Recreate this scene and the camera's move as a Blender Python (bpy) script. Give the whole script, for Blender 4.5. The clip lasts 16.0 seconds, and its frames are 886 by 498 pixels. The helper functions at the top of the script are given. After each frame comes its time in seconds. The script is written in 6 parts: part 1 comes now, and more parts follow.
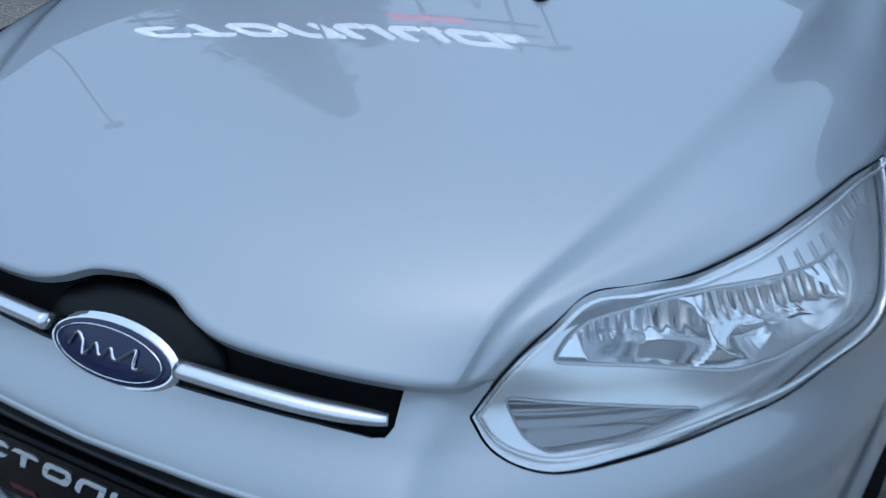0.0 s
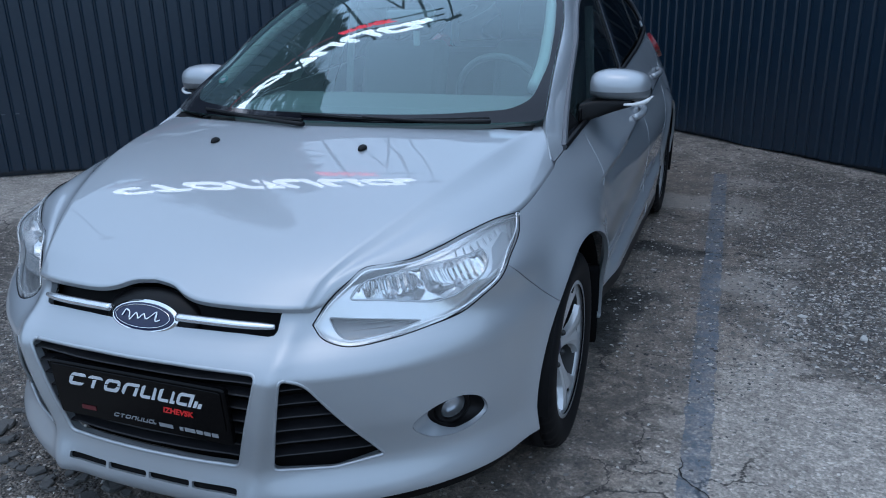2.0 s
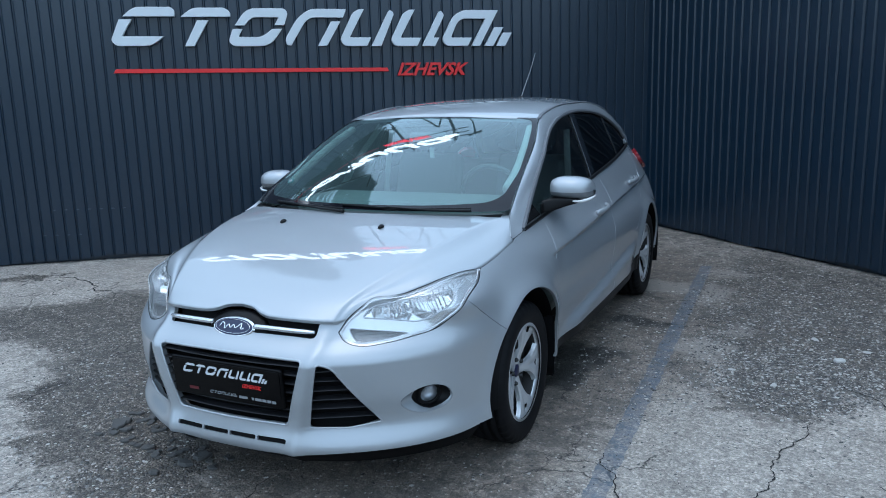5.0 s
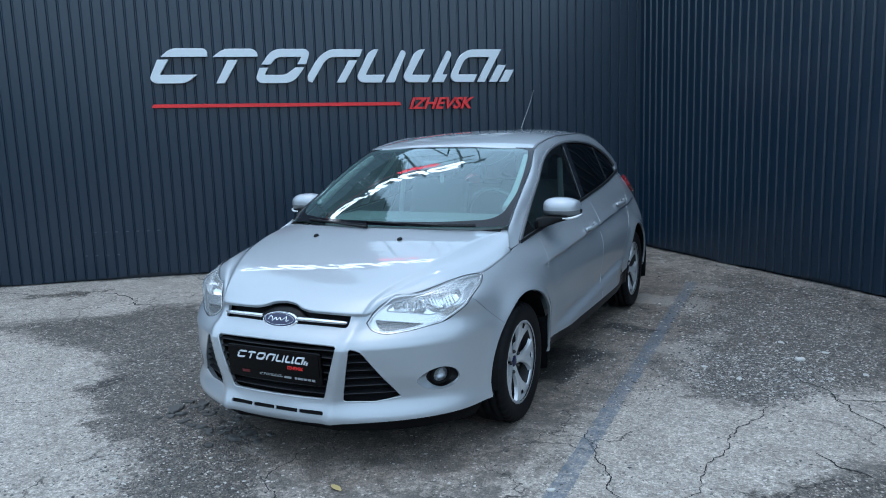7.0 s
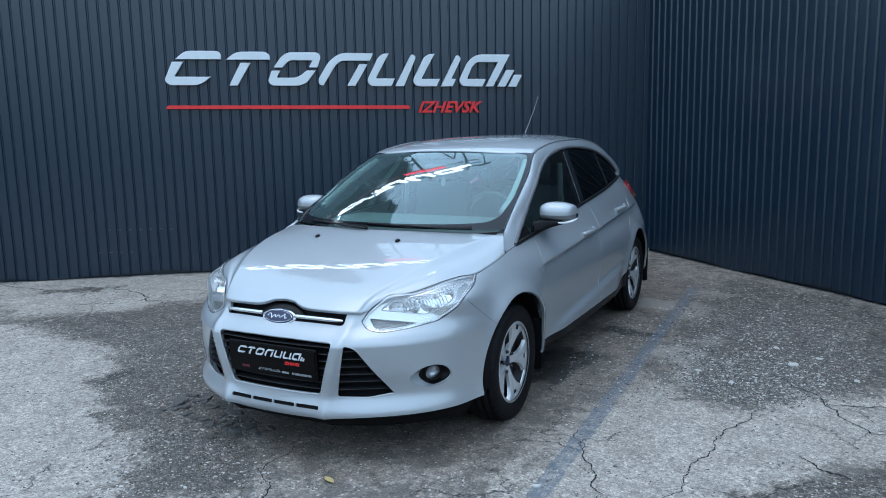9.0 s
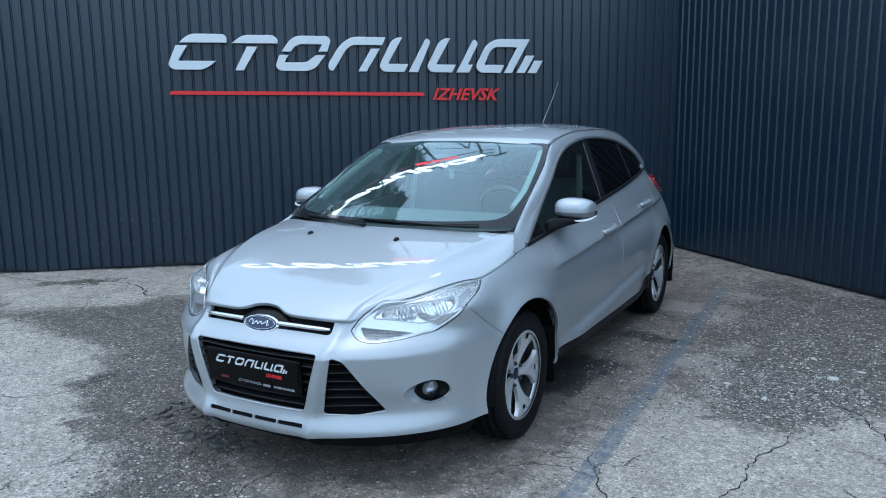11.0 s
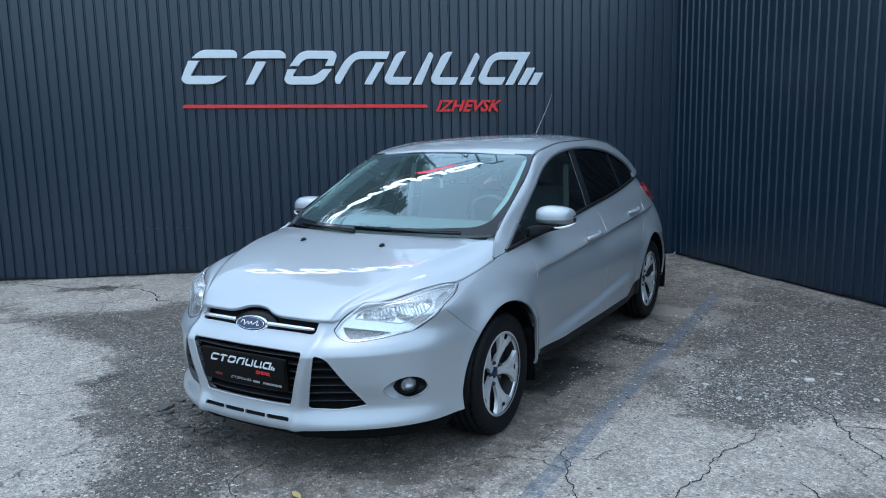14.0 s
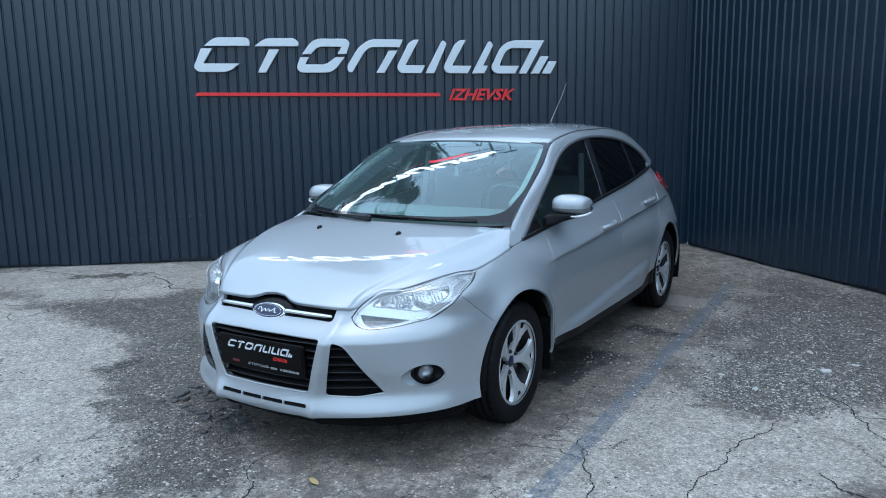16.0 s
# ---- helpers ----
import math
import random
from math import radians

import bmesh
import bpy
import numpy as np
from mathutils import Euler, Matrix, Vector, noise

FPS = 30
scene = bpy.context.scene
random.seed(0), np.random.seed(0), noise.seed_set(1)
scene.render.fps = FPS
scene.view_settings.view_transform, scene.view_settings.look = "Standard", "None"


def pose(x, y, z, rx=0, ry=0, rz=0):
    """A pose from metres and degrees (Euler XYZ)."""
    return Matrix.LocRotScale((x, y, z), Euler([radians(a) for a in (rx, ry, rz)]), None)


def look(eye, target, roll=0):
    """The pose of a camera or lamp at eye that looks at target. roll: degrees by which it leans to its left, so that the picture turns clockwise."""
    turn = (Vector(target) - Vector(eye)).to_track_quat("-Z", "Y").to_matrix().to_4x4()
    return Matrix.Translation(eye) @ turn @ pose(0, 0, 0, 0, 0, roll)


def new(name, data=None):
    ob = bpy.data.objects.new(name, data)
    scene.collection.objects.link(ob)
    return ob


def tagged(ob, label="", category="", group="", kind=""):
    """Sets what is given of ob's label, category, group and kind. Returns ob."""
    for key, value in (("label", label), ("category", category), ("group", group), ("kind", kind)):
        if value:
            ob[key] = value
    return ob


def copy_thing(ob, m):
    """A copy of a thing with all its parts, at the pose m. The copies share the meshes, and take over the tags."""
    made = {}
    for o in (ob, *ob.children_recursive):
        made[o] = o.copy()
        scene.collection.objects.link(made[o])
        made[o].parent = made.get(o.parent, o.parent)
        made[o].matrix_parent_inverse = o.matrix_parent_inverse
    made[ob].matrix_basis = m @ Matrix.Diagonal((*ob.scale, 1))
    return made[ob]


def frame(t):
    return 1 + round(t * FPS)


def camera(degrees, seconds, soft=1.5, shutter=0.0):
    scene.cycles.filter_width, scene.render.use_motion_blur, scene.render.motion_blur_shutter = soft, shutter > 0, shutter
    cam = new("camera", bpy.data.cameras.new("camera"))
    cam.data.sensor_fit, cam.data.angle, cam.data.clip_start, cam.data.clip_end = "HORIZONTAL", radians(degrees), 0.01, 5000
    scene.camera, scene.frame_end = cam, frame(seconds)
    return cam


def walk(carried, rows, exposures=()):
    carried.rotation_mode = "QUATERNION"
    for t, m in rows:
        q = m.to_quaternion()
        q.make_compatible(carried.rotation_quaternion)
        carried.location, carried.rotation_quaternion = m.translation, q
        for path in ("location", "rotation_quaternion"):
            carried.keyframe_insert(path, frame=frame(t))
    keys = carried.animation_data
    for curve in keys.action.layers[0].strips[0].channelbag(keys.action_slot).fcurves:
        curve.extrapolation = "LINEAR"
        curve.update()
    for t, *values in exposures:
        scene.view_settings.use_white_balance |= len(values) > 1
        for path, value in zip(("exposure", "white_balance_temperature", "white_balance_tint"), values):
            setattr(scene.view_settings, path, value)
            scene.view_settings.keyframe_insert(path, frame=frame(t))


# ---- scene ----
cam = camera(59.17, 16.0, soft=1.0, shutter=0.25)
# seconds, eye, target, lean
ROWS = [
    (0, (0.6494, -1.3276, 1.2562), (-0.0795, 0.2082, 0.2026), 0.01),
    (0.5, (0.7638, -1.5914, 1.3297), (0.0938, 0.0208, 0.3541), 0.84),
    (1, (0.8784, -1.8788, 1.4021), (0.302, -0.1622, 0.553), 1.78),
    (1.5, (1.1265, -2.0559, 1.4108), (0.4705, -0.3159, 0.6746), -0.66),
    (2, (1.3117, -2.202, 1.4342), (0.6212, -0.4455, 0.7723), -1.85),
    (2.5, (1.3616, -2.4816, 1.4726), (0.699, -0.6823, 0.9036), -1.2),
    (3, (1.4453, -2.6542, 1.5033), (0.7419, -0.8572, 0.978), -0.71),
    (3.5, (1.6652, -2.7276, 1.4974), (0.8889, -0.9521, 1.0024), -0.57),
    (4, (1.7731, -2.8285, 1.5127), (0.9629, -1.0597, 1.0491), -1.08),
    (6.5, (2.1986, -3.5183, 1.5582), (1.3315, -1.7479, 1.2208), -1.79),
    (7, (2.2305, -3.6737, 1.5691), (1.3639, -1.9015, 1.2401), -1.84),
    (7.5, (2.2853, -3.8105, 1.5866), (1.4188, -2.0368, 1.2657), -1.6),
    (8, (2.3468, -3.8335, 1.5859), (1.4738, -2.0612, 1.2747), -1.37),
    (10.5, (2.3804, -3.3966, 1.5783), (1.43, -1.6713, 1.2316), -1.02),
    (11, (2.2774, -3.3308, 1.5697), (1.3236, -1.6078, 1.2214), -0.82),
    (11.5, (2.2274, -3.3287, 1.5685), (1.2694, -1.6076, 1.2221), -0.68),
    (12, (2.268, -3.3475, 1.5653), (1.3032, -1.6293, 1.2231), -0.78),
    (12.5, (2.3705, -3.3663, 1.5762), (1.3998, -1.6507, 1.2376), -0.98),
    (13, (2.4805, -3.3915, 1.5773), (1.5008, -1.6799, 1.2451), -1.19),
    (13.5, (2.5613, -3.4195, 1.5826), (1.5706, -1.7131, 1.2562), -1.26),
    (14, (2.5599, -3.4251, 1.5863), (1.5554, -1.7264, 1.2619), -1.21),
    (14.5, (2.5413, -3.4327, 1.5792), (1.5275, -1.7393, 1.2556), -1.1),
    (15, (2.5303, -3.44, 1.5795), (1.5123, -1.7506, 1.2479), -1.05),
    (15.5, (2.5216, -3.4434, 1.5797), (1.5033, -1.756, 1.2396), -1.01),
    (16, (2.516, -3.4413, 1.576), (1.4964, -1.7566, 1.2269), -1.01),
]
# seconds, stops, kelvin, tint
EXPOSURES = [(0.0, 0.7, 5040.0, 9.0), (1.5, 0.85, 5130.0, 12.0), (3.5, 1.16, 5220.0, 9.0), (7.0, 1.38, 5280.0, 6.5), (16.0, 1.46, 5300.0, 7.0)]
walk(cam, [(t, look(e, g, lean)) for t, e, g, lean in ROWS], EXPOSURES)

# ---- daylight: overcast sky, broad soft sun ----
world = bpy.data.worlds.new("sky")
scene.world = world
world.use_nodes = True
wn = world.node_tree
sky = wn.nodes.new("ShaderNodeTexSky")
sky.sky_type = "NISHITA"
sky.sun_disc = False
sky.sun_elevation = radians(80)
sky.sun_rotation = radians(200)
sky.air_density, sky.dust_density, sky.ozone_density = 1.6, 5.0, 1.0
wn.links.new(sky.outputs["Color"], wn.nodes["Background"].inputs["Color"])
wn.nodes["Background"].inputs["Strength"].default_value = 0.03
sun = new("sun", bpy.data.lights.new("sun", "SUN"))
sun.data.energy, sun.data.angle, sun.data.color = 1.4, radians(170), (0.80, 0.93, 1.0)
sun.matrix_basis = look((0, 0, 0), (-0.10, -0.02, -1.0))

# ---- materials ----
def mat(name, color=(0.5, 0.5, 0.5), rough=0.5, metal=0.0, coat=0.0, spec=0.5):
    m = bpy.data.materials.new(name)
    m.use_nodes = True
    b = m.node_tree.nodes["Principled BSDF"]
    b.inputs["Base Color"].default_value = (*color, 1)
    b.inputs["Roughness"].default_value = rough
    b.inputs["Metallic"].default_value = metal
    b.inputs["Coat Weight"].default_value = coat
    b.inputs["Coat Roughness"].default_value = 0.012
    b.inputs["Specular IOR Level"].default_value = spec
    return m


def nodes_of(m):
    n = m.node_tree.nodes
    return n, m.node_tree.links, n["Principled BSDF"]


def node(m, kind, **values):
    """A node with its input sockets set by name (spaces as underscores)."""
    nd = m.node_tree.nodes.new(kind)
    for key, value in values.items():
        nd.inputs[key.replace("_", " ")].default_value = value
    return nd


def ramp(m, source, stops):
    r = m.node_tree.nodes.new("ShaderNodeValToRGB")
    e = r.color_ramp.elements
    while len(e) < len(stops):
        e.new(0.5)
    for k, (p, c) in zip(e, stops):
        k.position = p
        k.color = (c, c, c, 1) if isinstance(c, (int, float)) else (*c, 1)
    m.node_tree.links.new(source, r.inputs["Fac"])
    return r.outputs["Color"]


def blend(m, fac, a, b, mode="MIX"):
    """Mixes two colours (sockets or tuples) by fac (socket or number)."""
    x = m.node_tree.nodes.new("ShaderNodeMix")
    x.data_type, x.blend_type = "RGBA", mode
    for socket, value in ((x.inputs[0], fac), (x.inputs[6], a), (x.inputs[7], b)):
        if isinstance(value, bpy.types.NodeSocket):
            m.node_tree.links.new(value, socket)
        else:
            socket.default_value = value if isinstance(value, (int, float)) else (*value, 1)
    return x.outputs[2]


def calc(m, op, a, b=0.0, c=0.0):
    x = m.node_tree.nodes.new("ShaderNodeMath")
    x.operation = op
    for socket, value in zip(x.inputs, (a, b, c)):
        if isinstance(value, bpy.types.NodeSocket):
            m.node_tree.links.new(value, socket)
        else:
            socket.default_value = value
    return x.outputs[0]


def place(m):
    return m.node_tree.nodes.new("ShaderNodeNewGeometry").outputs["Position"]


def noise_at(m, where, scale, detail=6.0, rough=0.55, warp=0.0):
    x = node(m, "ShaderNodeTexNoise", Scale=scale, Detail=detail, Roughness=rough, Distortion=warp)
    m.node_tree.links.new(where, x.inputs["Vector"])
    return x.outputs["Fac"]


def bump(m, height, strength, distance):
    x = node(m, "ShaderNodeBump", Strength=strength, Distance=distance)
    m.node_tree.links.new(height, x.inputs["Height"])
    m.node_tree.links.new(x.outputs["Normal"], m.node_tree.nodes["Principled BSDF"].inputs["Normal"])


silver = mat("silver_paint", (0.40, 0.424, 0.446), 0.45, 0.52, 1.0)
silver.node_tree.nodes["Principled BSDF"].inputs["Coat IOR"].default_value = 1.5
cladding = mat("navy_cladding", (0.0055, 0.0170, 0.0335), 0.29, spec=0.75)
asphalt = mat("asphalt", (0.18, 0.18, 0.18), 0.9)
letter_white = mat("letter_white", (0.67, 0.71, 0.73), 0.35)
letter_lit = mat("letter_lit", (0.8, 0.8, 0.8), 0.4)
letter_lit.node_tree.nodes["Principled BSDF"].inputs["Emission Color"].default_value = (1.0, 0.98, 0.95, 1)
letter_lit.node_tree.nodes["Principled BSDF"].inputs["Emission Strength"].default_value = 2.0
red_lit = mat("red_lit", (0.5, 0.02, 0.03), 0.4)
red_lit.node_tree.nodes["Principled BSDF"].inputs["Emission Color"].default_value = (1.0, 0.03, 0.06, 1)
red_lit.node_tree.nodes["Principled BSDF"].inputs["Emission Strength"].default_value = 1.3
sign_red = mat("sign_red", (0.68, 0.025, 0.025), 0.4)
rubber = mat("rubber", (0.006, 0.006, 0.007), 0.6, spec=0.16)
dark = mat("black_plastic_matt", (0.0025, 0.0025, 0.003), 0.7, spec=0.15)
plastic = mat("black_plastic", (0.0035, 0.0035, 0.004), 0.42, spec=0.2)
reflector_white = mat("bright_reflector", (0.86, 0.87, 0.88), 0.06, 1.0)
plate_red = mat("plate_red", (0.10, 0.008, 0.012), 0.4)
slat_black = mat("slat_black", (0.015, 0.015, 0.017), 0.38, spec=0.4)
chrome = mat("chrome", (0.80, 0.81, 0.82), 0.08, 1.0)
bar_metal = mat("satin_chrome", (0.72, 0.73, 0.75), 0.24, 0.9)
badge_blue = mat("badge_blue", (0.004, 0.007, 0.045), 0.3, 0.0, 0.25)
plate_black = mat("plate_black", (0.002, 0.002, 0.0024), 0.22, spec=0.12)
gloss_black = mat("gloss_black", (0.006, 0.006, 0.007), 0.12, 0, 0.6)
moulding = mat("grey_moulding", (0.10, 0.105, 0.115), 0.45)
frit = mat("printed_border", (0.006, 0.006, 0.009), 0.08, spec=0.3)
tail_red = mat("tail_red", (0.20, 0.004, 0.010), 0.16, 0, 0.5)


def glass_of(name, tint, rough=0.0, boost=1.6, hue=(1.0, 1.0, 1.0), haze=0.0, milk_tone=(0.82, 0.82, 0.81)):
    """Thin window glass: clear sheet with its mirror gloss, tinted by what passes through."""
    m = bpy.data.materials.new(name)
    m.use_nodes = True
    n, l = m.node_tree.nodes, m.node_tree.links
    out = n["Material Output"]
    n.remove(n["Principled BSDF"])
    clear = n.new("ShaderNodeBsdfTransparent")
    clear.inputs["Color"].default_value = (*tint, 1)
    gloss = n.new("ShaderNodeBsdfGlossy")
    gloss.inputs["Roughness"].default_value = rough
    gloss.inputs["Color"].default_value = (*hue, 1)
    fres = n.new("ShaderNodeFresnel")
    fres.inputs["IOR"].default_value = 1.52
    twice = n.new("ShaderNodeMath")
    twice.operation, twice.use_clamp = "MULTIPLY", True
    twice.inputs[1].default_value = boost
    mix = n.new("ShaderNodeMixShader")
    l.new(fres.outputs[0], twice.inputs[0])
    l.new(twice.outputs[0], mix.inputs[0])
    l.new(clear.outputs[0], mix.inputs[1])
    l.new(gloss.outputs[0], mix.inputs[2])
    if haze:        # a weathered, slightly milky lamp lens; on the windscreen a painted veil of light
        milk = n.new("ShaderNodeBsdfDiffuse")
        milk.inputs["Color"].default_value = (*milk_tone, 1)
        dull = n.new("ShaderNodeMixShader")
        dull.inputs[0].default_value = haze
        l.new(mix.outputs[0], dull.inputs[1])
        l.new(milk.outputs[0], dull.inputs[2])
        mix = dull
    l.new(mix.outputs[0], out.inputs["Surface"])
    return m


# the windscreen's haze paints in a pale veil of light over the cabin
glass = glass_of("windscreen_glass", (0.62, 0.84, 0.81), boost=1.9, hue=(0.86, 0.98, 1.0), haze=0.04, milk_tone=(0.55, 0.80, 0.80))
side_glass = glass_of("side_glass", (0.36, 0.43, 0.43), boost=0.7)
privacy = glass_of("privacy_glass", (0.015, 0.016, 0.018), boost=0.55)
lens_clear = glass_of("lamp_lens", (0.97, 0.98, 0.98), boost=0.7, haze=0.09)
lamp_satin = mat("lamp_satin", (0.80, 0.81, 0.82), 0.24, 0.75)
lamp_grey = mat("lamp_grey", (0.52, 0.54, 0.56), 0.22, 0.6)
signal_glass = mat("signal_lens", (0.22, 0.225, 0.23), 0.16, 0.85, 0.4)
signal_white = mat("signal_white", (0.72, 0.73, 0.72), 0.15, 0.0, 1.0)
fog_glass = glass_of("fog_lens", (0.92, 0.93, 0.95), 0.05, boost=1.0)
bulb_glass = mat("bulb_glass", (0.6, 0.62, 0.66), 0.05, 0.3, 1.0)
moulding_silver = mat("grey_shell", (0.17, 0.18, 0.19), 0.45, 0.3, 0.2)
alloy = mat("alloy", (0.60, 0.61, 0.62), 0.34, 0.5, 0.6)
brake = mat("brake_steel", (0.05, 0.05, 0.05), 0.55, 0.6)
cabin_dark = mat("cabin_dark", (0.24, 0.25, 0.25), 0.8)
cabin_cloth = mat("cabin_cloth", (0.25, 0.255, 0.26), 0.9)
wheel_grey = mat("wheel_grey", (0.13, 0.135, 0.135), 0.7)
pale_trim = mat("pale_trim", (0.55, 0.56, 0.54), 0.7)
plate_white = mat("plate_white", (0.62, 0.64, 0.66), 0.4)
plate_grey = mat("plate_grey", (0.25, 0.26, 0.27), 0.4)
crack_dark = mat("crack_dark", (0.018, 0.017, 0.016), 0.95)
leaf_yellow = mat("leaf_yellow", (0.46, 0.36, 0.15), 0.6)
sticker_teal = mat("sticker_teal", (0.03, 0.12, 0.12), 0.4)
dull_steel = mat("dull_steel", (0.10, 0.12, 0.14), 0.4, 0.5)
bark = mat("bark", (0.07, 0.05, 0.035), 0.9)
needles = mat("spruce_needles", (0.018, 0.040, 0.020), 0.7)
dark_steel = mat("dark_steel", (0.02, 0.021, 0.023), 0.5, 0.3)
light_block_grey = mat("light_block_grey", (0.10, 0.105, 0.11), 0.9)
nodes_of(light_block_grey)[1].new(ramp(light_block_grey, noise_at(light_block_grey, place(light_block_grey), 0.8, 6, 0.6), [(0.3, (0.07, 0.075, 0.08)), (0.7, (0.13, 0.135, 0.14))]), nodes_of(light_block_grey)[2].inputs["Base Color"])
stone = mat("loose_stone", (0.3, 0.3, 0.3), 0.85)
stone_pale = mat("pale_stone", (0.5, 0.49, 0.46), 0.8)
stone_grey = mat("asphalt_lump", (0.14, 0.14, 0.135), 0.9)

# asphalt: pale worn areas, dark broken patches, damp with the car's painted shade, a faded blue line, fine stones
n, l, b = nodes_of(asphalt)
pos = place(asphalt)
sep = n.new("ShaderNodeSeparateXYZ")
l.new(pos, sep.inputs[0])
X, Y = sep.outputs[0], sep.outputs[1]
wob = calc(asphalt, "SUBTRACT", noise_at(asphalt, pos, 2.6, 7, 0.65), 0.5)
wob2 = calc(asphalt, "SUBTRACT", noise_at(asphalt, pos, 9.0, 7, 0.72), 0.5)


def zone(name, ragged, soft):
    """1 inside the zones that the ground's own attribute marks (metres inside their outlines), with a ragged edge."""
    a = n.new("ShaderNodeAttribute")
    a.attribute_name = name
    d = calc(asphalt, "ADD", a.outputs["Fac"], calc(asphalt, "ADD", calc(asphalt, "MULTIPLY", wob, ragged), calc(asphalt, "MULTIPLY", wob2, ragged * 0.8)))
    x = n.new("ShaderNodeMapRange")
    x.inputs["From Min"].default_value, x.inputs["From Max"].default_value = -soft, soft
    l.new(d, x.inputs["Value"])
    return x.outputs["Result"]


pale_area, dark_area, damp_shade_area, moss_area = zone("pale", 1.2, 0.07), zone("dark", 0.75, 0.045), zone("damp_shade", 1.0, 0.14), zone("moss", 0.34, 0.03)
bare_area = zone("bare", 0.30, 0.04)
grain = noise_at(asphalt, pos, 260, 3, 0.7)
mott = noise_at(asphalt, pos, 28, 6, 0.7)
blot = noise_at(asphalt, pos, 3.1, 8, 0.7)
vor = node(asphalt, "ShaderNodeTexVoronoi", Scale=95.0)
l.new(pos, vor.inputs["Vector"])
vor2 = node(asphalt, "ShaderNodeTexVoronoi", Scale=48.0)
l.new(pos, vor2.inputs["Vector"])
rock = n.new("ShaderNodeSeparateColor")
l.new(vor.outputs["Color"], rock.inputs[0])
rock2 = n.new("ShaderNodeSeparateColor")
l.new(vor2.outputs["Color"], rock2.inputs[0])
mid_c = blend(asphalt, ramp(asphalt, blot, [(0.3, 0.0), (0.7, 1.0)]), (0.190, 0.165, 0.140), (0.320, 0.282, 0.243))
pale_c = blend(asphalt, ramp(asphalt, blot, [(0.3, 0.0), (0.72, 1.0)]), (0.308, 0.273, 0.235), (0.452, 0.408, 0.355))
dark_c = blend(asphalt, ramp(asphalt, mott, [(0.3, 0.0), (0.7, 1.0)]), (0.064, 0.055, 0.047), (0.245, 0.215, 0.182))
col = blend(asphalt, pale_area, mid_c, pale_c)
col = blend(asphalt, dark_area, col, dark_c)
col = blend(asphalt, calc(asphalt, "ADD", 0.55, calc(asphalt, "MULTIPLY", dark_area, 0.45)), col, ramp(asphalt, rock.outputs[0], [(0.0, 0.25), (0.5, 0.50), (0.85, 0.64), (1.0, 0.90)]), "OVERLAY")
col = blend(asphalt, 0.9, col, ramp(asphalt, mott, [(0.25, 0.20), (0.75, 0.78)]), "OVERLAY")
speck = calc(asphalt, "MULTIPLY", calc(asphalt, "GREATER_THAN", rock2.outputs[1], 0.80), calc(asphalt, "LESS_THAN", vor2.outputs["Distance"], 0.30))
col = blend(asphalt, calc(asphalt, "MULTIPLY", speck, 0.85), col, (0.60, 0.55, 0.49))
fine = noise_at(asphalt, pos, 95, 5, 0.8)
col = blend(asphalt, calc(asphalt, "ADD", 0.5, calc(asphalt, "MULTIPLY", dark_area, 0.4)), col, ramp(asphalt, fine, [(0.34, 0.08), (0.5, 0.49), (0.66, 0.92)]), "OVERLAY")
hole = ramp(asphalt, noise_at(asphalt, pos, 42, 5, 0.75), [(0.30, 1.0), (0.40, 0.0)])
col = blend(asphalt, calc(asphalt, "MULTIPLY", hole, 0.6), col, (0.035, 0.033, 0.031))
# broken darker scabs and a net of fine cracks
# damp ground, with the shade under and beside the car painted in
col = blend(asphalt, calc(asphalt, "MULTIPLY", damp_shade_area, 0.62), col, (0.60, 0.54, 0.48), "MULTIPLY")
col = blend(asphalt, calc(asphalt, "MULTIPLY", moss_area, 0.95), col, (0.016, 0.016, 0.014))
scab = ramp(asphalt, noise_at(asphalt, pos, 5.5, 9, 0.72, 0.6), [(0.50, 0.0), (0.545, 1.0)])
col = blend(asphalt, calc(asphalt, "MULTIPLY", scab, calc(asphalt, "SUBTRACT", 0.55, calc(asphalt, "MULTIPLY", pale_area, 0.42))), col, (0.075, 0.068, 0.060))
scab2 = ramp(asphalt, noise_at(asphalt, pos, 17, 7, 0.72, 0.4), [(0.53, 0.0), (0.59, 1.0)])
col = blend(asphalt, calc(asphalt, "MULTIPLY", scab2, calc(asphalt, "SUBTRACT", 0.6, calc(asphalt, "MULTIPLY", pale_area, 0.38))), col, (0.060, 0.054, 0.047))
col = blend(asphalt, calc(asphalt, "MULTIPLY", bare_area, 0.8), col, blend(asphalt, mott, (0.15, 0.132, 0.112), (0.43, 0.385, 0.335)))
bent = n.new("ShaderNodeVectorMath")
bent.operation = "MULTIPLY_ADD"
shake = node(asphalt, "ShaderNodeTexNoise", Scale=4.0, Detail=6.0, Roughness=0.65)
l.new(pos, shake.inputs["Vector"])
l.new(shake.outputs["Color"], bent.inputs[0])
bent.inputs[1].default_value = (0.28, 0.28, 0.0)
l.new(pos, bent.inputs[2])
net = node(asphalt, "ShaderNodeTexVoronoi", Scale=2.6)
net.feature = "DISTANCE_TO_EDGE"
l.new(bent.outputs[0], net.inputs["Vector"])
line = ramp(asphalt, net.outputs["Distance"], [(0.004, 1.0), (0.014, 0.0)])
gap_mask = ramp(asphalt, noise_at(asphalt, pos, 1.3, 3, 0.5), [(0.50, 0.0), (0.58, 1.0)])
line = calc(asphalt, "MULTIPLY", line, gap_mask)
col = blend(asphalt, calc(asphalt, "MULTIPLY", line, 0.9), col, (0.022, 0.020, 0.018))
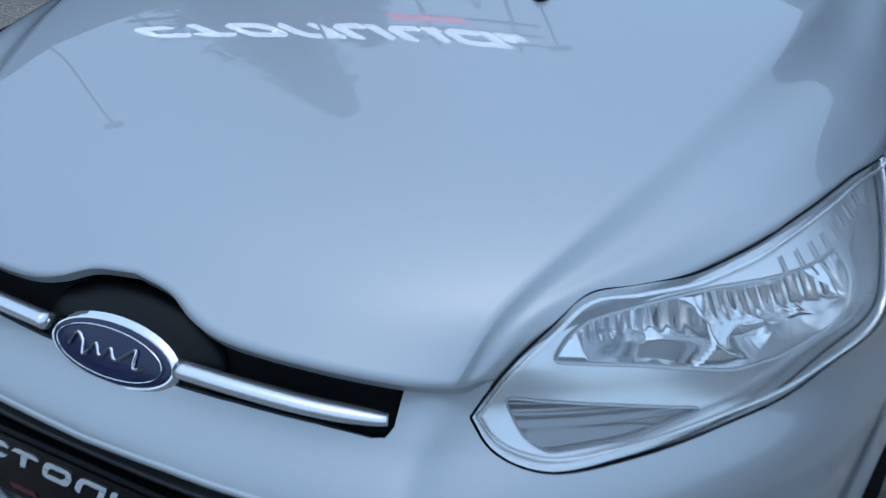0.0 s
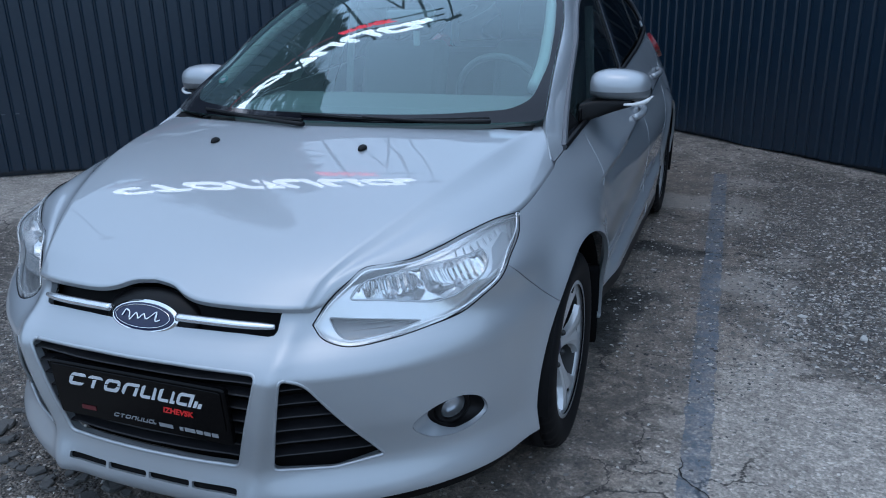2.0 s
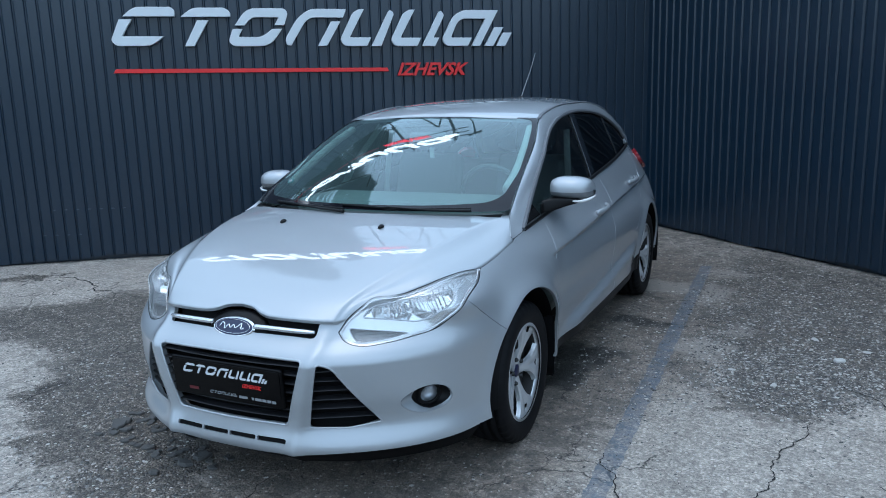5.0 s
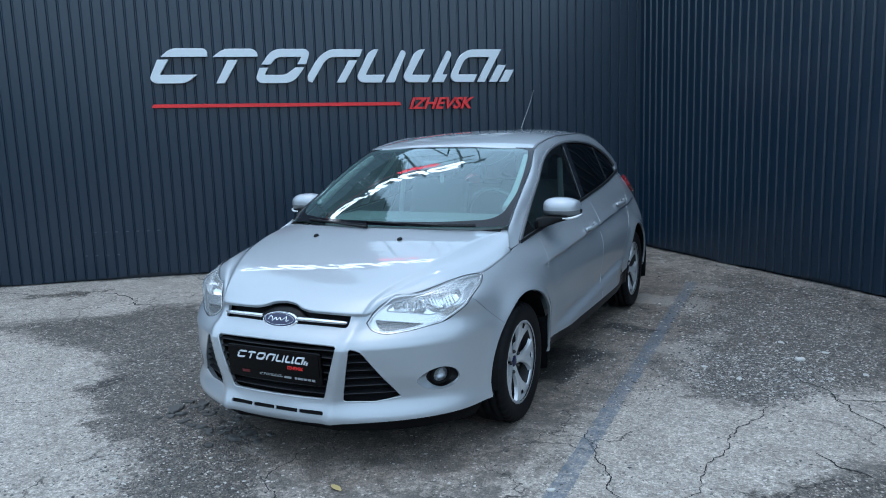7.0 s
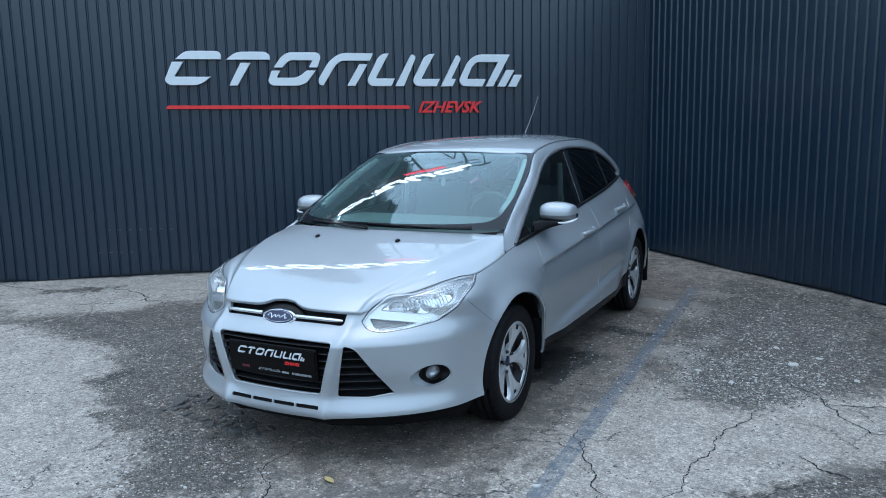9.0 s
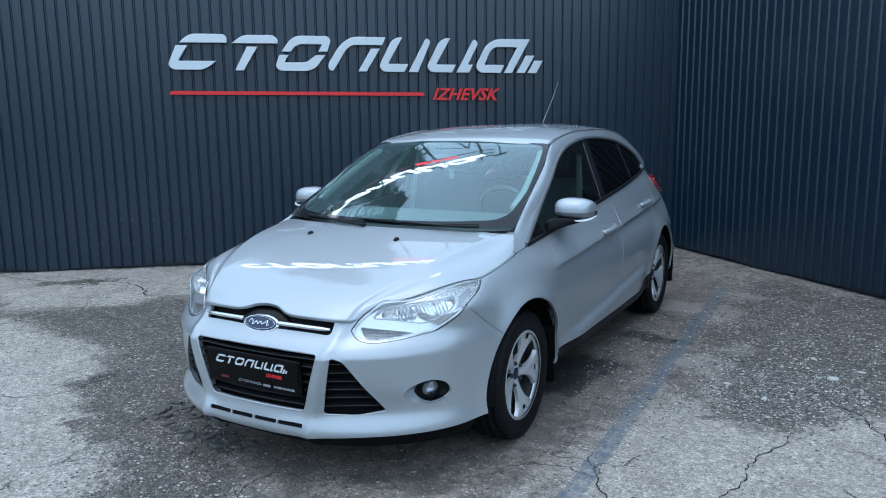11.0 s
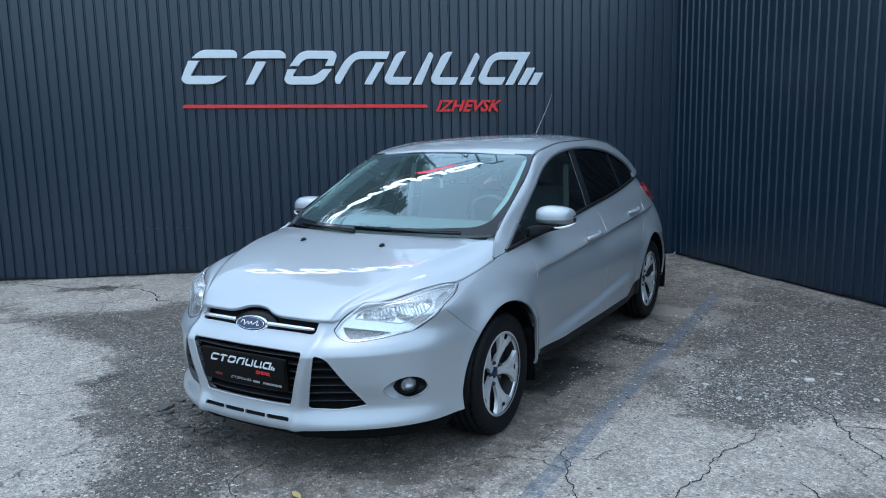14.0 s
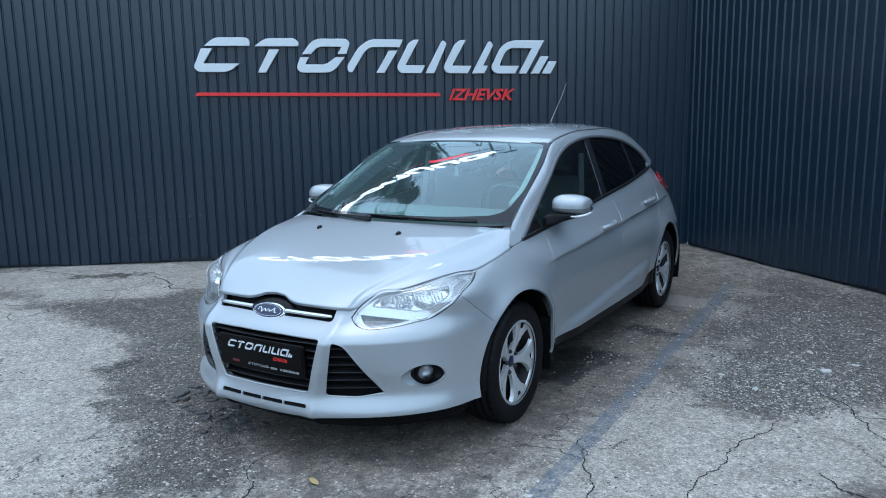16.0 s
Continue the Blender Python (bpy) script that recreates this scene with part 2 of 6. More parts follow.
# faded blue line along the bay
edge = calc(asphalt, "ADD", calc(asphalt, "ABSOLUTE", calc(asphalt, "SUBTRACT", calc(asphalt, "ADD", X, calc(asphalt, "MULTIPLY", Y, 0.021)), 1.267)), calc(asphalt, "MULTIPLY", wob2, 0.05))
on = calc(asphalt, "MULTIPLY", calc(asphalt, "LESS_THAN", edge, 0.045), calc(asphalt, "MULTIPLY", calc(asphalt, "GREATER_THAN", Y, -1.8), calc(asphalt, "LESS_THAN", Y, 3.72)))
worn = ramp(asphalt, noise_at(asphalt, pos, 16, 8, 0.75), [(0.30, 0.0), (0.58, 0.78)])
col = blend(asphalt, calc(asphalt, "MULTIPLY", on, worn), col, (0.095, 0.125, 0.165))
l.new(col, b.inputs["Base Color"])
l.new(calc(asphalt, "SUBTRACT", ramp(asphalt, mott, [(0.2, 0.66), (0.8, 0.95)]), calc(asphalt, "MULTIPLY", damp_shade_area, 0.22)), b.inputs["Roughness"])
high = calc(asphalt, "ADD", calc(asphalt, "MULTIPLY", calc(asphalt, "SUBTRACT", 0.6, vor.outputs["Distance"]), calc(asphalt, "ADD", 0.35, dark_area)), calc(asphalt, "ADD", calc(asphalt, "MULTIPLY", mott, 0.9), calc(asphalt, "MULTIPLY", grain, 0.25)))
bump(asphalt, high, 1.0, 0.009)

for m, lo, hi in ((stone, 0.04, 0.54), (stone_grey, 0.05, 0.16)):
    nn, ll, bb = nodes_of(m)
    g = nn.new("ShaderNodeNewGeometry")
    ll.new(blend(m, ramp(m, g.outputs["Random Per Island"], [(0.0, 0.0), (0.5, 0.22), (1.0, 1.0)]), (lo, lo, lo), (hi, hi * 0.95, hi * 0.87)), bb.inputs["Base Color"])
    bump(m, noise_at(m, place(m), 180, 4), 0.5, 0.003)

# ---- the yard ----
def mesh_object(name, bm, material, smooth=False):
    me = bpy.data.meshes.new(name)
    bm.normal_update()
    bm.to_mesh(me)
    bm.free()
    if smooth:
        me.polygons.foreach_set("use_smooth", [True] * len(me.polygons))
    for m in material if isinstance(material, (list, tuple)) else [material]:
        me.materials.append(m)
    return new(name, me)


def part(name, bm, material, parent, label="", smooth=False):
    ob = mesh_object(name, bm, material, smooth)
    ob.parent = parent
    return tagged(ob, label) if label else ob


CORNER = Vector((0.29, 5.62, 0.0))
BACK = Vector((math.cos(radians(36.9)), math.sin(radians(36.9)), 0))    # along the back wall, towards the corner
SIDE = Vector((0.758, -0.652, 0)).normalized()                           # along the side wall, away from the corner
WALL_TOP = 3.55


def frame_matrix(origin, along):
    """Local x along the wall, z up, y into the wall."""
    up = Vector((0, 0, 1))
    m = Matrix((along, up.cross(along), up)).transposed().to_4x4()
    return Matrix.Translation(origin) @ m


def profiled_wall(name, m, x0, x1, label, groove):
    """Trapezoid-profiled steel sheet, 104 mm pitch, on a flat backing."""
    bm = bmesh.new()
    pitch, n = 0.104, int((x1 - x0) / 0.104)
    line = []
    for k in range(n):
        a = x0 + k * pitch
        line += [(a, 0.0), (a + groove[0], 0.0), (a + groove[1], 0.013), (a + groove[2], 0.013), (a + 0.1035, 0.0)]
    low = [bm.verts.new((x, y, 0.03 + 0.012 * math.sin(x * 3.1) + 0.008 * math.sin(x * 7.7))) for x, y in line]
    high = [bm.verts.new((x, y, WALL_TOP)) for x, y in line]
    for k in range(len(line) - 1):
        bm.faces.new((low[k], low[k + 1], high[k + 1], high[k]))
    back = [bm.verts.new(p) for p in ((x0, 0.06, 0.0), (line[-1][0], 0.06, 0.0), (line[-1][0], 0.06, WALL_TOP), (x0, 0.06, WALL_TOP))]
    bm.faces.new(back[::-1])
    ob = mesh_object(name, bm, cladding)
    ob.matrix_basis = m
    return tagged(ob, label, "wall", kind="structure")


wall_back = profiled_wall("wall_back", frame_matrix(CORNER, BACK), -12.0, 0.07, "dark navy profiled steel sheet wall behind the car", (0.076, 0.083, 0.092))
profiled_wall("wall_side", frame_matrix(CORNER, SIDE), 0.0, 10.0, "dark navy profiled steel sheet wall beside the car", (0.064, 0.075, 0.088))


# unseen plain walls added behind the camera to block low sky light
for name, at, size in (("light_block_front", (0.0, -24.0, 1.7), (48.3, 0.3, 3.4)), ("light_block_left", (-24.0, -9.0, 1.5), (0.3, 29.7, 3.0)), ("light_block_right", (24.0, -9.0, 1.5), (0.3, 29.7, 3.0))):
    bm = bmesh.new()
    bmesh.ops.create_cube(bm, size=1, matrix=Matrix.Translation(at) @ Matrix.Diagonal((*size, 1)))
    tagged(mesh_object(name, bm, light_block_grey), "unseen plain dark grey wall added to block low sky light", "wall", kind="structure")


# short bright screw heads of a mended strip low on the back wall
for x0, z0, count in ((-6.064, 0.515, 7), (-6.173, 0.275, 4)):
    for k in range(count):
        bm = bmesh.new()
        bmesh.ops.create_cube(bm, size=1, matrix=Matrix.Translation((x0 + 0.1055 * k, -0.004, z0 - 0.002 * k)) @ Matrix.Diagonal((0.030, 0.008, 0.009, 1)))
        bmesh.ops.bevel(bm, geom=bm.edges[:], offset=0.002, segments=2, affect="EDGES", profile=0.5)
        part("screw_head", bm, dull_steel, wall_back)
# one sheet of asphalt to the horizon, finer round the bay; zones of wear and of painted shade as metres inside their
# outlines
ZONES = {
    "pale": [[(1.30, 0.95), (1.58, 0.82), (1.68, 0.69), (1.99, 0.66), (2.10, 0.82), (2.38, 1.00), (3.20, 1.20), (3.60, 0.00), (2.61, 0.16), (2.22, -0.31), (2.02, -0.55), (2.20, -1.50), (1.05, -1.60), (1.12, -0.60), (1.20, 0.20)],
             [(-3.04, 0.17), (-2.35, 0.10), (-1.85, -0.20), (-1.77, -0.54), (-1.50, -0.65), (-1.25, -0.89), (-0.95, -0.98), (-0.54, -1.23), (-0.35, -1.54), (-0.20, -2.20), (-4.0, -3.5), (-6.0, -1.0), (-4.5, 0.3)],
             [(-5.5, 0.6), (-3.7, 0.5), (-3.2, 0.95), (-3.07, 1.36), (-2.70, 1.60), (-3.0, 2.4), (-3.9, 2.5), (-5.4, 1.4)],
             ],
    "bare": [[(1.24, 1.44), (1.38, 1.70), (1.64, 1.62), (1.50, 1.30)], [(1.16, 3.46), (1.36, 3.62), (1.64, 3.46), (1.36, 3.32)],
             [(0.72, 2.80), (0.86, 3.12), (1.18, 3.04), (1.17, 2.70)], [(1.46, 1.86), (1.60, 2.04), (1.78, 1.95), (1.60, 1.80)], [(1.26, 2.5), (1.30, 3.1), (1.46, 2.95), (1.42, 2.45)]],
    "dark": [[(1.58, 0.82), (1.68, 0.69), (1.81, 0.64), (1.99, 0.66), (2.10, 0.82), (2.18, 1.03), (2.38, 1.08), (2.68, 1.25), (3.30, 1.40), (4.2, 2.2), (2.31, 3.68), (1.55, 4.24), (1.40, 3.76), (1.29, 3.10), (1.46, 2.53), (1.27, 2.09), (1.48, 1.82), (1.60, 1.30)],
             [(2.61, 0.16), (2.40, -0.02), (2.22, -0.31), (2.02, -0.55), (2.30, -1.3), (3.4, -1.2), (3.5, 0.0)],
             [(-3.72, 0.38), (-3.61, 0.62), (-3.18, 0.84), (-3.07, 1.25), (-2.75, 1.48), (-1.47, 0.6), (-0.69, -0.48), (-0.24, -0.74), (0.08, -1.17), (0.02, -1.38), (-0.35, -1.54), (-0.54, -1.23), (-0.95, -0.98), (-1.25, -0.89), (-1.50, -0.65), (-1.77, -0.54), (-1.85, -0.20), (-2.35, 0.10), (-3.04, 0.17)],
             [(-4.7, 1.2), (-4.4, 1.55), (-4.1, 1.7), (-4.2, 1.45), (-4.5, 1.1)]],
    # damp asphalt plus painted shade round the car's footprint
    "damp_shade": [[(-1.4, -0.1), (-1.0, -0.62), (-0.45, -0.95), (0.0, -1.02), (0.35, -0.92), (0.92, -0.66), (1.08, 0.08), (1.22, 0.50), (1.50, 0.95), (1.60, 2.0), (1.45, 3.0), (1.3, 3.9), (0.6, 4.4), (-1.0, 3.6)],
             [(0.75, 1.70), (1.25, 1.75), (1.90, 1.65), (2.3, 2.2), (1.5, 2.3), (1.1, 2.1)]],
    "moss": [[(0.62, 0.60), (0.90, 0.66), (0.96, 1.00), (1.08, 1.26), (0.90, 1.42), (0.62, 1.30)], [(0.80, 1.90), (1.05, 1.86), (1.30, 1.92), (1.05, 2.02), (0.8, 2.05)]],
}


def depth_inside(x, y, outline):
    """Distance to a closed outline, positive inside."""
    p = np.asarray(outline, float)
    q = np.roll(p, -1, axis=0)
    far = np.full(x.shape, 1e9)
    odd = np.zeros(x.shape, bool)
    for (ax, ay), (bx, by) in zip(p, q):
        t = np.clip(((x - ax) * (bx - ax) + (y - ay) * (by - ay)) / ((bx - ax) ** 2 + (by - ay) ** 2), 0, 1)
        far = np.minimum(far, np.hypot(x - ax - t * (bx - ax), y - ay - t * (by - ay)))
        odd ^= ((ay > y) != (by > y)) & (x < (bx - ax) * (y - ay) / (by - ay + 1e-12) + ax)
    return np.where(odd, far, -far)


_fine = np.arange(-6.0, 6.01, 0.06)
_wide = np.array([-400, -200, -100, -50, -25, -15, -10, -8, -7.0])
_axis = np.r_[_wide, _fine, -_wide[::-1]]
gx, gy = np.meshgrid(_axis, _axis, indexing="ij")
side_n = len(_axis)
me = bpy.data.meshes.new("ground")
me.from_pydata(np.stack([gx.ravel(), gy.ravel(), 0 * gx.ravel()], 1).tolist(), [],
               [(i * side_n + j, (i + 1) * side_n + j, (i + 1) * side_n + j + 1, i * side_n + j + 1) for i in range(side_n - 1) for j in range(side_n - 1)])
me.materials.append(asphalt)
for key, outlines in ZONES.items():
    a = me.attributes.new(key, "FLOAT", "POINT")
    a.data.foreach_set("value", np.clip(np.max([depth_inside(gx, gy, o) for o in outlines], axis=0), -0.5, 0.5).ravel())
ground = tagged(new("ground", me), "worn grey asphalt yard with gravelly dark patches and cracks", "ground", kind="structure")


# cracks: thin ragged dark strips in the surface
def crack(points, width, seed):
    rnd = random.Random(seed)
    p = [Vector((x, y, 0)) for x, y in points]
    for _ in range(4):
        q = []
        for a, b in zip(p, p[1:]):
            side = Vector((-(b - a).y, (b - a).x, 0))
            q += [a, (a + b) / 2 + side * rnd.uniform(-0.16, 0.16)]
        p = q + [p[-1]]
    bm = bmesh.new()
    rows = []
    for k, v in enumerate(p):
        d = p[min(k + 1, len(p) - 1)] - p[max(k - 1, 0)]
        n = Vector((-d.y, d.x, 0)).normalized()
        t = k / (len(p) - 1)
        w = 0.45 * width * (0.25 + 0.75 * math.sin(math.pi * min(1, max(0.04, t)) ) ** 0.5) * rnd.uniform(0.35, 1.25)
        rows.append((bm.verts.new(v + n * w + Vector((0, 0, 0.003))), bm.verts.new(v - n * w * rnd.uniform(0.4, 1) + Vector((0, 0, 0.003)))))
    for a, b in zip(rows, rows[1:]):
        bm.faces.new((a[0], a[1], b[1], b[0]))
    return part("crack", bm, crack_dark, ground)


crack([(2.06, 0.66), (2.01, 0.59), (1.97, 0.40), (1.91, 0.29), (1.89, 0.05), (1.86, -0.11), (1.82, -0.23), (1.81, -0.35), (1.83, -0.5), (1.72, -0.95)], 0.009, 1)
crack([(2.02, 1.30), (2.20, 1.09), (2.33, 0.96), (2.41, 0.80), (2.49, 0.62), (2.56, 0.51), (2.9, 0.4)], 0.012, 2)
crack([(-3.2, -1.35), (-2.12, -0.94), (-1.79, -0.73), (-1.69, -0.61), (-1.72, -0.46), (-1.68, -0.26)], 0.008, 3)
crack([(0.30, -1.75), (0.221, -1.295), (0.044, -1.084), (0.015, -0.72)], 0.010, 4)
crack([(-4.6, 1.45), (-4.16, 1.50), (-3.83, 1.55), (-3.31, 1.28), (-3.16, 1.33), (-3.0, 1.2)], 0.018, 5)
crack([(-3.25, 1.30), (-3.16, 1.62), (-3.0, 1.75), (-2.8, 2.0)], 0.012, 6)
crack([(0.75, 0.62), (0.93, 0.70), (1.13, 0.65), (1.25, 0.70), (1.45, 0.66)], 0.004, 7)
crack([(1.22, -0.02), (1.25, -0.14), (1.34, -0.32), (1.41, -0.40), (1.46, -0.57), (1.53, -0.66), (1.60, -0.9)], 0.009, 8)
crack([(0.72, 2.05), (1.09, 1.94), (1.45, 1.95), (1.85, 2.1)], 0.007, 9)
crack([(-3.9, 0.9), (-3.70, 0.98), (-3.48, 1.10)], 0.016, 10)
crack([(2.26, 0.09), (2.31, 0.04), (2.36, -0.04), (2.5, -0.1)], 0.014, 11)
crack([(2.35, 0.84), (2.62, 0.95), (3.0, 0.8)], 0.012, 12)
crack([(0.9, 2.4), (1.2, 2.55), (1.75, 2.45)], 0.008, 13)
crack([(1.10, 3.50), (1.28, 3.46), (1.50, 3.36)], 0.012, 14)


# loose stones of the broken surface
def stones(count, seed, spots, low, high, flat=1.0):
    rnd = random.Random(seed)
    verts, faces = [], []
    base = [(0, 0, 1), (0.9, 0, 0.3), (0.28, 0.85, 0.35), (-0.72, 0.53, 0.28), (-0.72, -0.53, 0.33), (0.28, -0.85, 0.3), (0.8, 0.55, -0.4), (-0.3, 0.95, -0.4), (-0.95, 0, -0.4), (-0.3, -0.95, -0.4), (0.8, -0.55, -0.4)]
    tri = [(0, 1, 2), (0, 2, 3), (0, 3, 4), (0, 4, 5), (0, 5, 1), (1, 6, 2), (2, 6, 7), (2, 7, 3), (3, 7, 8), (3, 8, 4), (4, 8, 9), (4, 9, 5), (5, 9, 10), (5, 10, 1), (1, 10, 6)]
    for _ in range(count):
        cx, cy, rx, ry, deg = rnd.choice(spots)
        a, r = rnd.uniform(0, 2 * math.pi), math.sqrt(rnd.random())
        u, v = rx * r * math.cos(a), ry * r * math.sin(a)
        c, s = math.cos(radians(deg)), math.sin(radians(deg))
        x, y = cx + u * c - v * s, cy + u * s + v * c
        size = low + (high - low) * rnd.random() ** 3.5
        t = rnd.uniform(0, 6.28)
        k = len(verts)
        fl = rnd.uniform(0.35, 0.8) * flat
        for bx, by, bz in base:
            q = rnd.uniform(0.75, 1.2)
            px, py = bx * size * q * 1.2, by * size * q * rnd.uniform(0.6, 1)
            verts.append((x + px * math.cos(t) - py * math.sin(t), y + px * math.sin(t) + py * math.cos(t), size * fl * (0.25 + bz * 0.8 * q)))
        faces += [(a + k, b + k, d + k) for a, b, d in tri]
    me = bpy.data.meshes.new("gravel")
    me.from_pydata(verts, [], faces)
    me.materials.append(stone)
    return new("gravel", me)


tagged(stones(6000, 3, [(1.95, 2.0, 0.65, 1.4, 0), (1.9, 1.2, 0.6, 0.6, 0), (-0.75, -0.85, 1.5, 0.42, -36), (-1.6, 0.1, 0.9, 0.5, -36), (2.2, 2.6, 1.0, 1.2, 0), (-0.2, -1.4, 0.8, 0.4, -30), (0.9, 4.3, 0.9, 0.7, -40)], 0.003, 0.011),
       "loose pale and dark gravel on the broken asphalt", "gravel", kind="stuff")
tagged(stones(9500, 8, [(1.95, 1.15, 0.42, 0.45, 0), (2.0, 2.0, 0.7, 0.8, 0), (1.9, 3.0, 0.75, 0.9, 20), (1.2, 1.6, 0.45, 1.3, 0), (2.0, 1.6, 0.6, 0.8, 0)], 0.0035, 0.011, flat=0.7),
       "pale chippings strewn over the dark broken patches", "gravel", kind="stuff")
tagged(stones(1500, 4, [(0.8, -1.2, 1.6, 1.0, 0), (-2.6, -0.8, 2.2, 1.2, -36), (2.3, -0.2, 1.2, 1.2, 0), (-3.4, 1.2, 1.6, 0.7, 30), (1.3, 2.0, 0.5, 2.0, 0)], 0.0025, 0.006),
       "fine grit scattered over the worn asphalt", "gravel", kind="stuff")


tagged(stones(13000, 5, [(0.6, -1.3, 1.9, 1.1, 0), (1.9, 0.0, 1.6, 1.6, 0), (1.7, 2.2, 1.1, 2.0, 0), (-1.6, -0.9, 1.6, 1.0, -36), (-3.0, 0.4, 2.0, 1.4, -30), (2.0, 3.6, 1.6, 1.2, -40)], 0.003, 0.0095, flat=0.45),
       "pale stone chips trodden into the asphalt", "gravel", kind="stuff")


def chunk_mesh(seed):
    rnd = random.Random(seed)
    bm = bmesh.new()
    n = rnd.randint(6, 8)
    line = []
    for k in range(n):
        a = 2 * math.pi * k / n + rnd.uniform(-0.25, 0.25)
        r = rnd.uniform(0.7, 1.15)
        line.append((r * math.cos(a), r * math.sin(a) * 0.75))
    top = [bm.verts.new((x * 0.86, y * 0.86, 0.55 + rnd.uniform(-0.1, 0.12))) for x, y in line]
    mid = [bm.verts.new((x, y, 0.3)) for x, y in line]
    low = [bm.verts.new((x * 0.95, y * 0.95, -0.15)) for x, y in line]
    for a, b in ((mid, top), (low, mid)):
        for k in range(n):
            j = (k + 1) % n
            bm.faces.new((a[k], a[j], b[j], b[k]))
    bm.faces.new(top)
    me = bpy.data.meshes.new("asphalt_chunk")
    bm.to_mesh(me)
    bm.free()
    me.materials.append(stone_grey)
    return me


rnd = random.Random(12)
chunks = [chunk_mesh(k) for k in range(6)]
flakes = [me.copy() for me in chunks]
for me in flakes:
    me.materials[0] = stone_pale
for k in range(72):
    ob = new("asphalt_chunk", rnd.choice(chunks))
    t = rnd.random()
    size = rnd.uniform(0.012, 0.048) * (1.0 if k < 20 else 0.6)
    x, y = -1.05 + 0.75 * t + rnd.gauss(0, 0.09), -0.52 - 0.22 * t + rnd.gauss(0, 0.10)
    ob.matrix_basis = pose(x, y, size * 0.1, rnd.uniform(-10, 10), rnd.uniform(-10, 10), rnd.uniform(0, 360)) @ Matrix.Diagonal((size, size, size * 0.5, 1))
    tagged(ob, "broken grey asphalt lump beside the car's front corner", "rubble", "rubble before the bumper")

for x, y, size, turn, k in ((2.152, 1.547, 0.042, 20, 2), (1.841, 1.041, 0.028, 80, 1), (2.027, 1.905, 0.030, 130, 3), (1.625, 1.203, 0.020, 10, 4), (2.512, 1.361, 0.022, 60, 0), (2.30, 1.75, 0.026, 160, 5), (1.252, -0.709, 0.022, 40, 1), (1.513, -0.519, 0.011, 90, 3)):
    ob = new("pale_stone", flakes[k])
    ob.matrix_basis = pose(x, y, 0.002, 4, 3, turn) @ Matrix.Diagonal((size, size * 0.8, size * 0.5, 1))
    tagged(ob, "pale flat stone lying on the broken asphalt", "stone", "pale stones on the yard")
bm = bmesh.new()
outline = [(0.045 * (1 - abs(t) ** 2.2) * 0.45 * sgn, 0.055 * t) for sgn, ts in ((1, np.linspace(-1, 1, 9)), (-1, np.linspace(1, -1, 9)[1:-1])) for t in ts]
bm.faces.new([bm.verts.new((x, y, 0.004 + 0.10 * abs(x))) for x, y in outline])
bmesh.ops.triangulate(bm, faces=bm.faces)
leaf = mesh_object("fallen_leaf", bm, leaf_yellow)
leaf.matrix_basis = pose(0.392, -1.045, 0.004, 0, 0, 65) @ Matrix.Diagonal((0.75, 0.75, 1, 1))
tagged(leaf, "small dry yellow leaf lying on asphalt", "leaf")

# ---- the car's form: y runs from the front axle back, x to the car's left, z up ----
def slopes(xs, ys):
    """Monotone slopes for a smooth curve through the points."""
    xs, ys = np.asarray(xs, float), np.asarray(ys, float)
    h = np.diff(xs)
    d = (np.diff(ys, axis=0).T / h).T
    m = np.empty_like(ys)
    m[0], m[-1] = d[0], d[-1]
    w = h[1:] / (h[1:] + h[:-1])
    m[1:-1] = ((1 - w) * d[1:].T + w * d[:-1].T).T if ys.ndim > 1 else (1 - w) * d[1:] + w * d[:-1]
    flat = d[1:] * d[:-1] <= 0
    lim = 3 * np.minimum(np.abs(d[1:]), np.abs(d[:-1]))
    if ys.ndim == 1:
        m[1:-1] = np.where(flat, 0, np.clip(m[1:-1], -lim, lim))
    return xs, ys, m


def curve(points):
    """A smooth function y(x) through (x, y) points."""
    xs, ys, m = slopes(*zip(*points))

    def at(x):
        x = np.clip(x, xs[0], xs[-1])
        k = np.clip(np.searchsorted(xs, x) - 1, 0, len(xs) - 2)
        h = xs[k + 1] - xs[k]
        t = (x - xs[k]) / h
        return (ys[k] * (1 + 2 * t) + h * m[k] * t) * (1 - t) ** 2 + (ys[k + 1] * (3 - 2 * t) + h * m[k + 1] * (t - 1)) * t**2

    return at


def spline(points, n=None, closed=False):
    """A Catmull-Rom line through points of any dimension, as a function of 0..1, or n points of it."""
    p = np.asarray(points, float)
    if closed:
        p = np.vstack([p, p[:1]])
    ks = np.r_[0, np.cumsum(np.sqrt(np.linalg.norm(np.diff(p, axis=0), axis=1)) + 1e-9)]
    h = np.diff(ks)[:, None]
    d = np.diff(p, axis=0) / h
    m = np.empty_like(p)
    m[1:-1] = (d[1:] * h[:-1] + d[:-1] * h[1:]) / (h[1:] + h[:-1])
    m[0], m[-1] = d[0], d[-1]
    if closed:
        m[0] = m[-1] = (d[0] * h[-1] + d[-1] * h[0]) / (h[0] + h[-1])

    def at(u):
        x = np.clip(np.asarray(u, float), 0, 1) * ks[-1]
        k = np.clip(np.searchsorted(ks, x) - 1, 0, len(h) - 1)
        t = ((x - ks[k]) / h[k, 0])[..., None]
        hk = h[k]
        return (p[k] * (1 + 2 * t) + hk * m[k] * t) * (1 - t) ** 2 + (p[k + 1] * (3 - 2 * t) + hk * m[k + 1] * (t - 1)) * t**2

    return at if n is None else at(np.linspace(0, 1, n + 1)[:-1] if closed else np.linspace(0, 1, n))


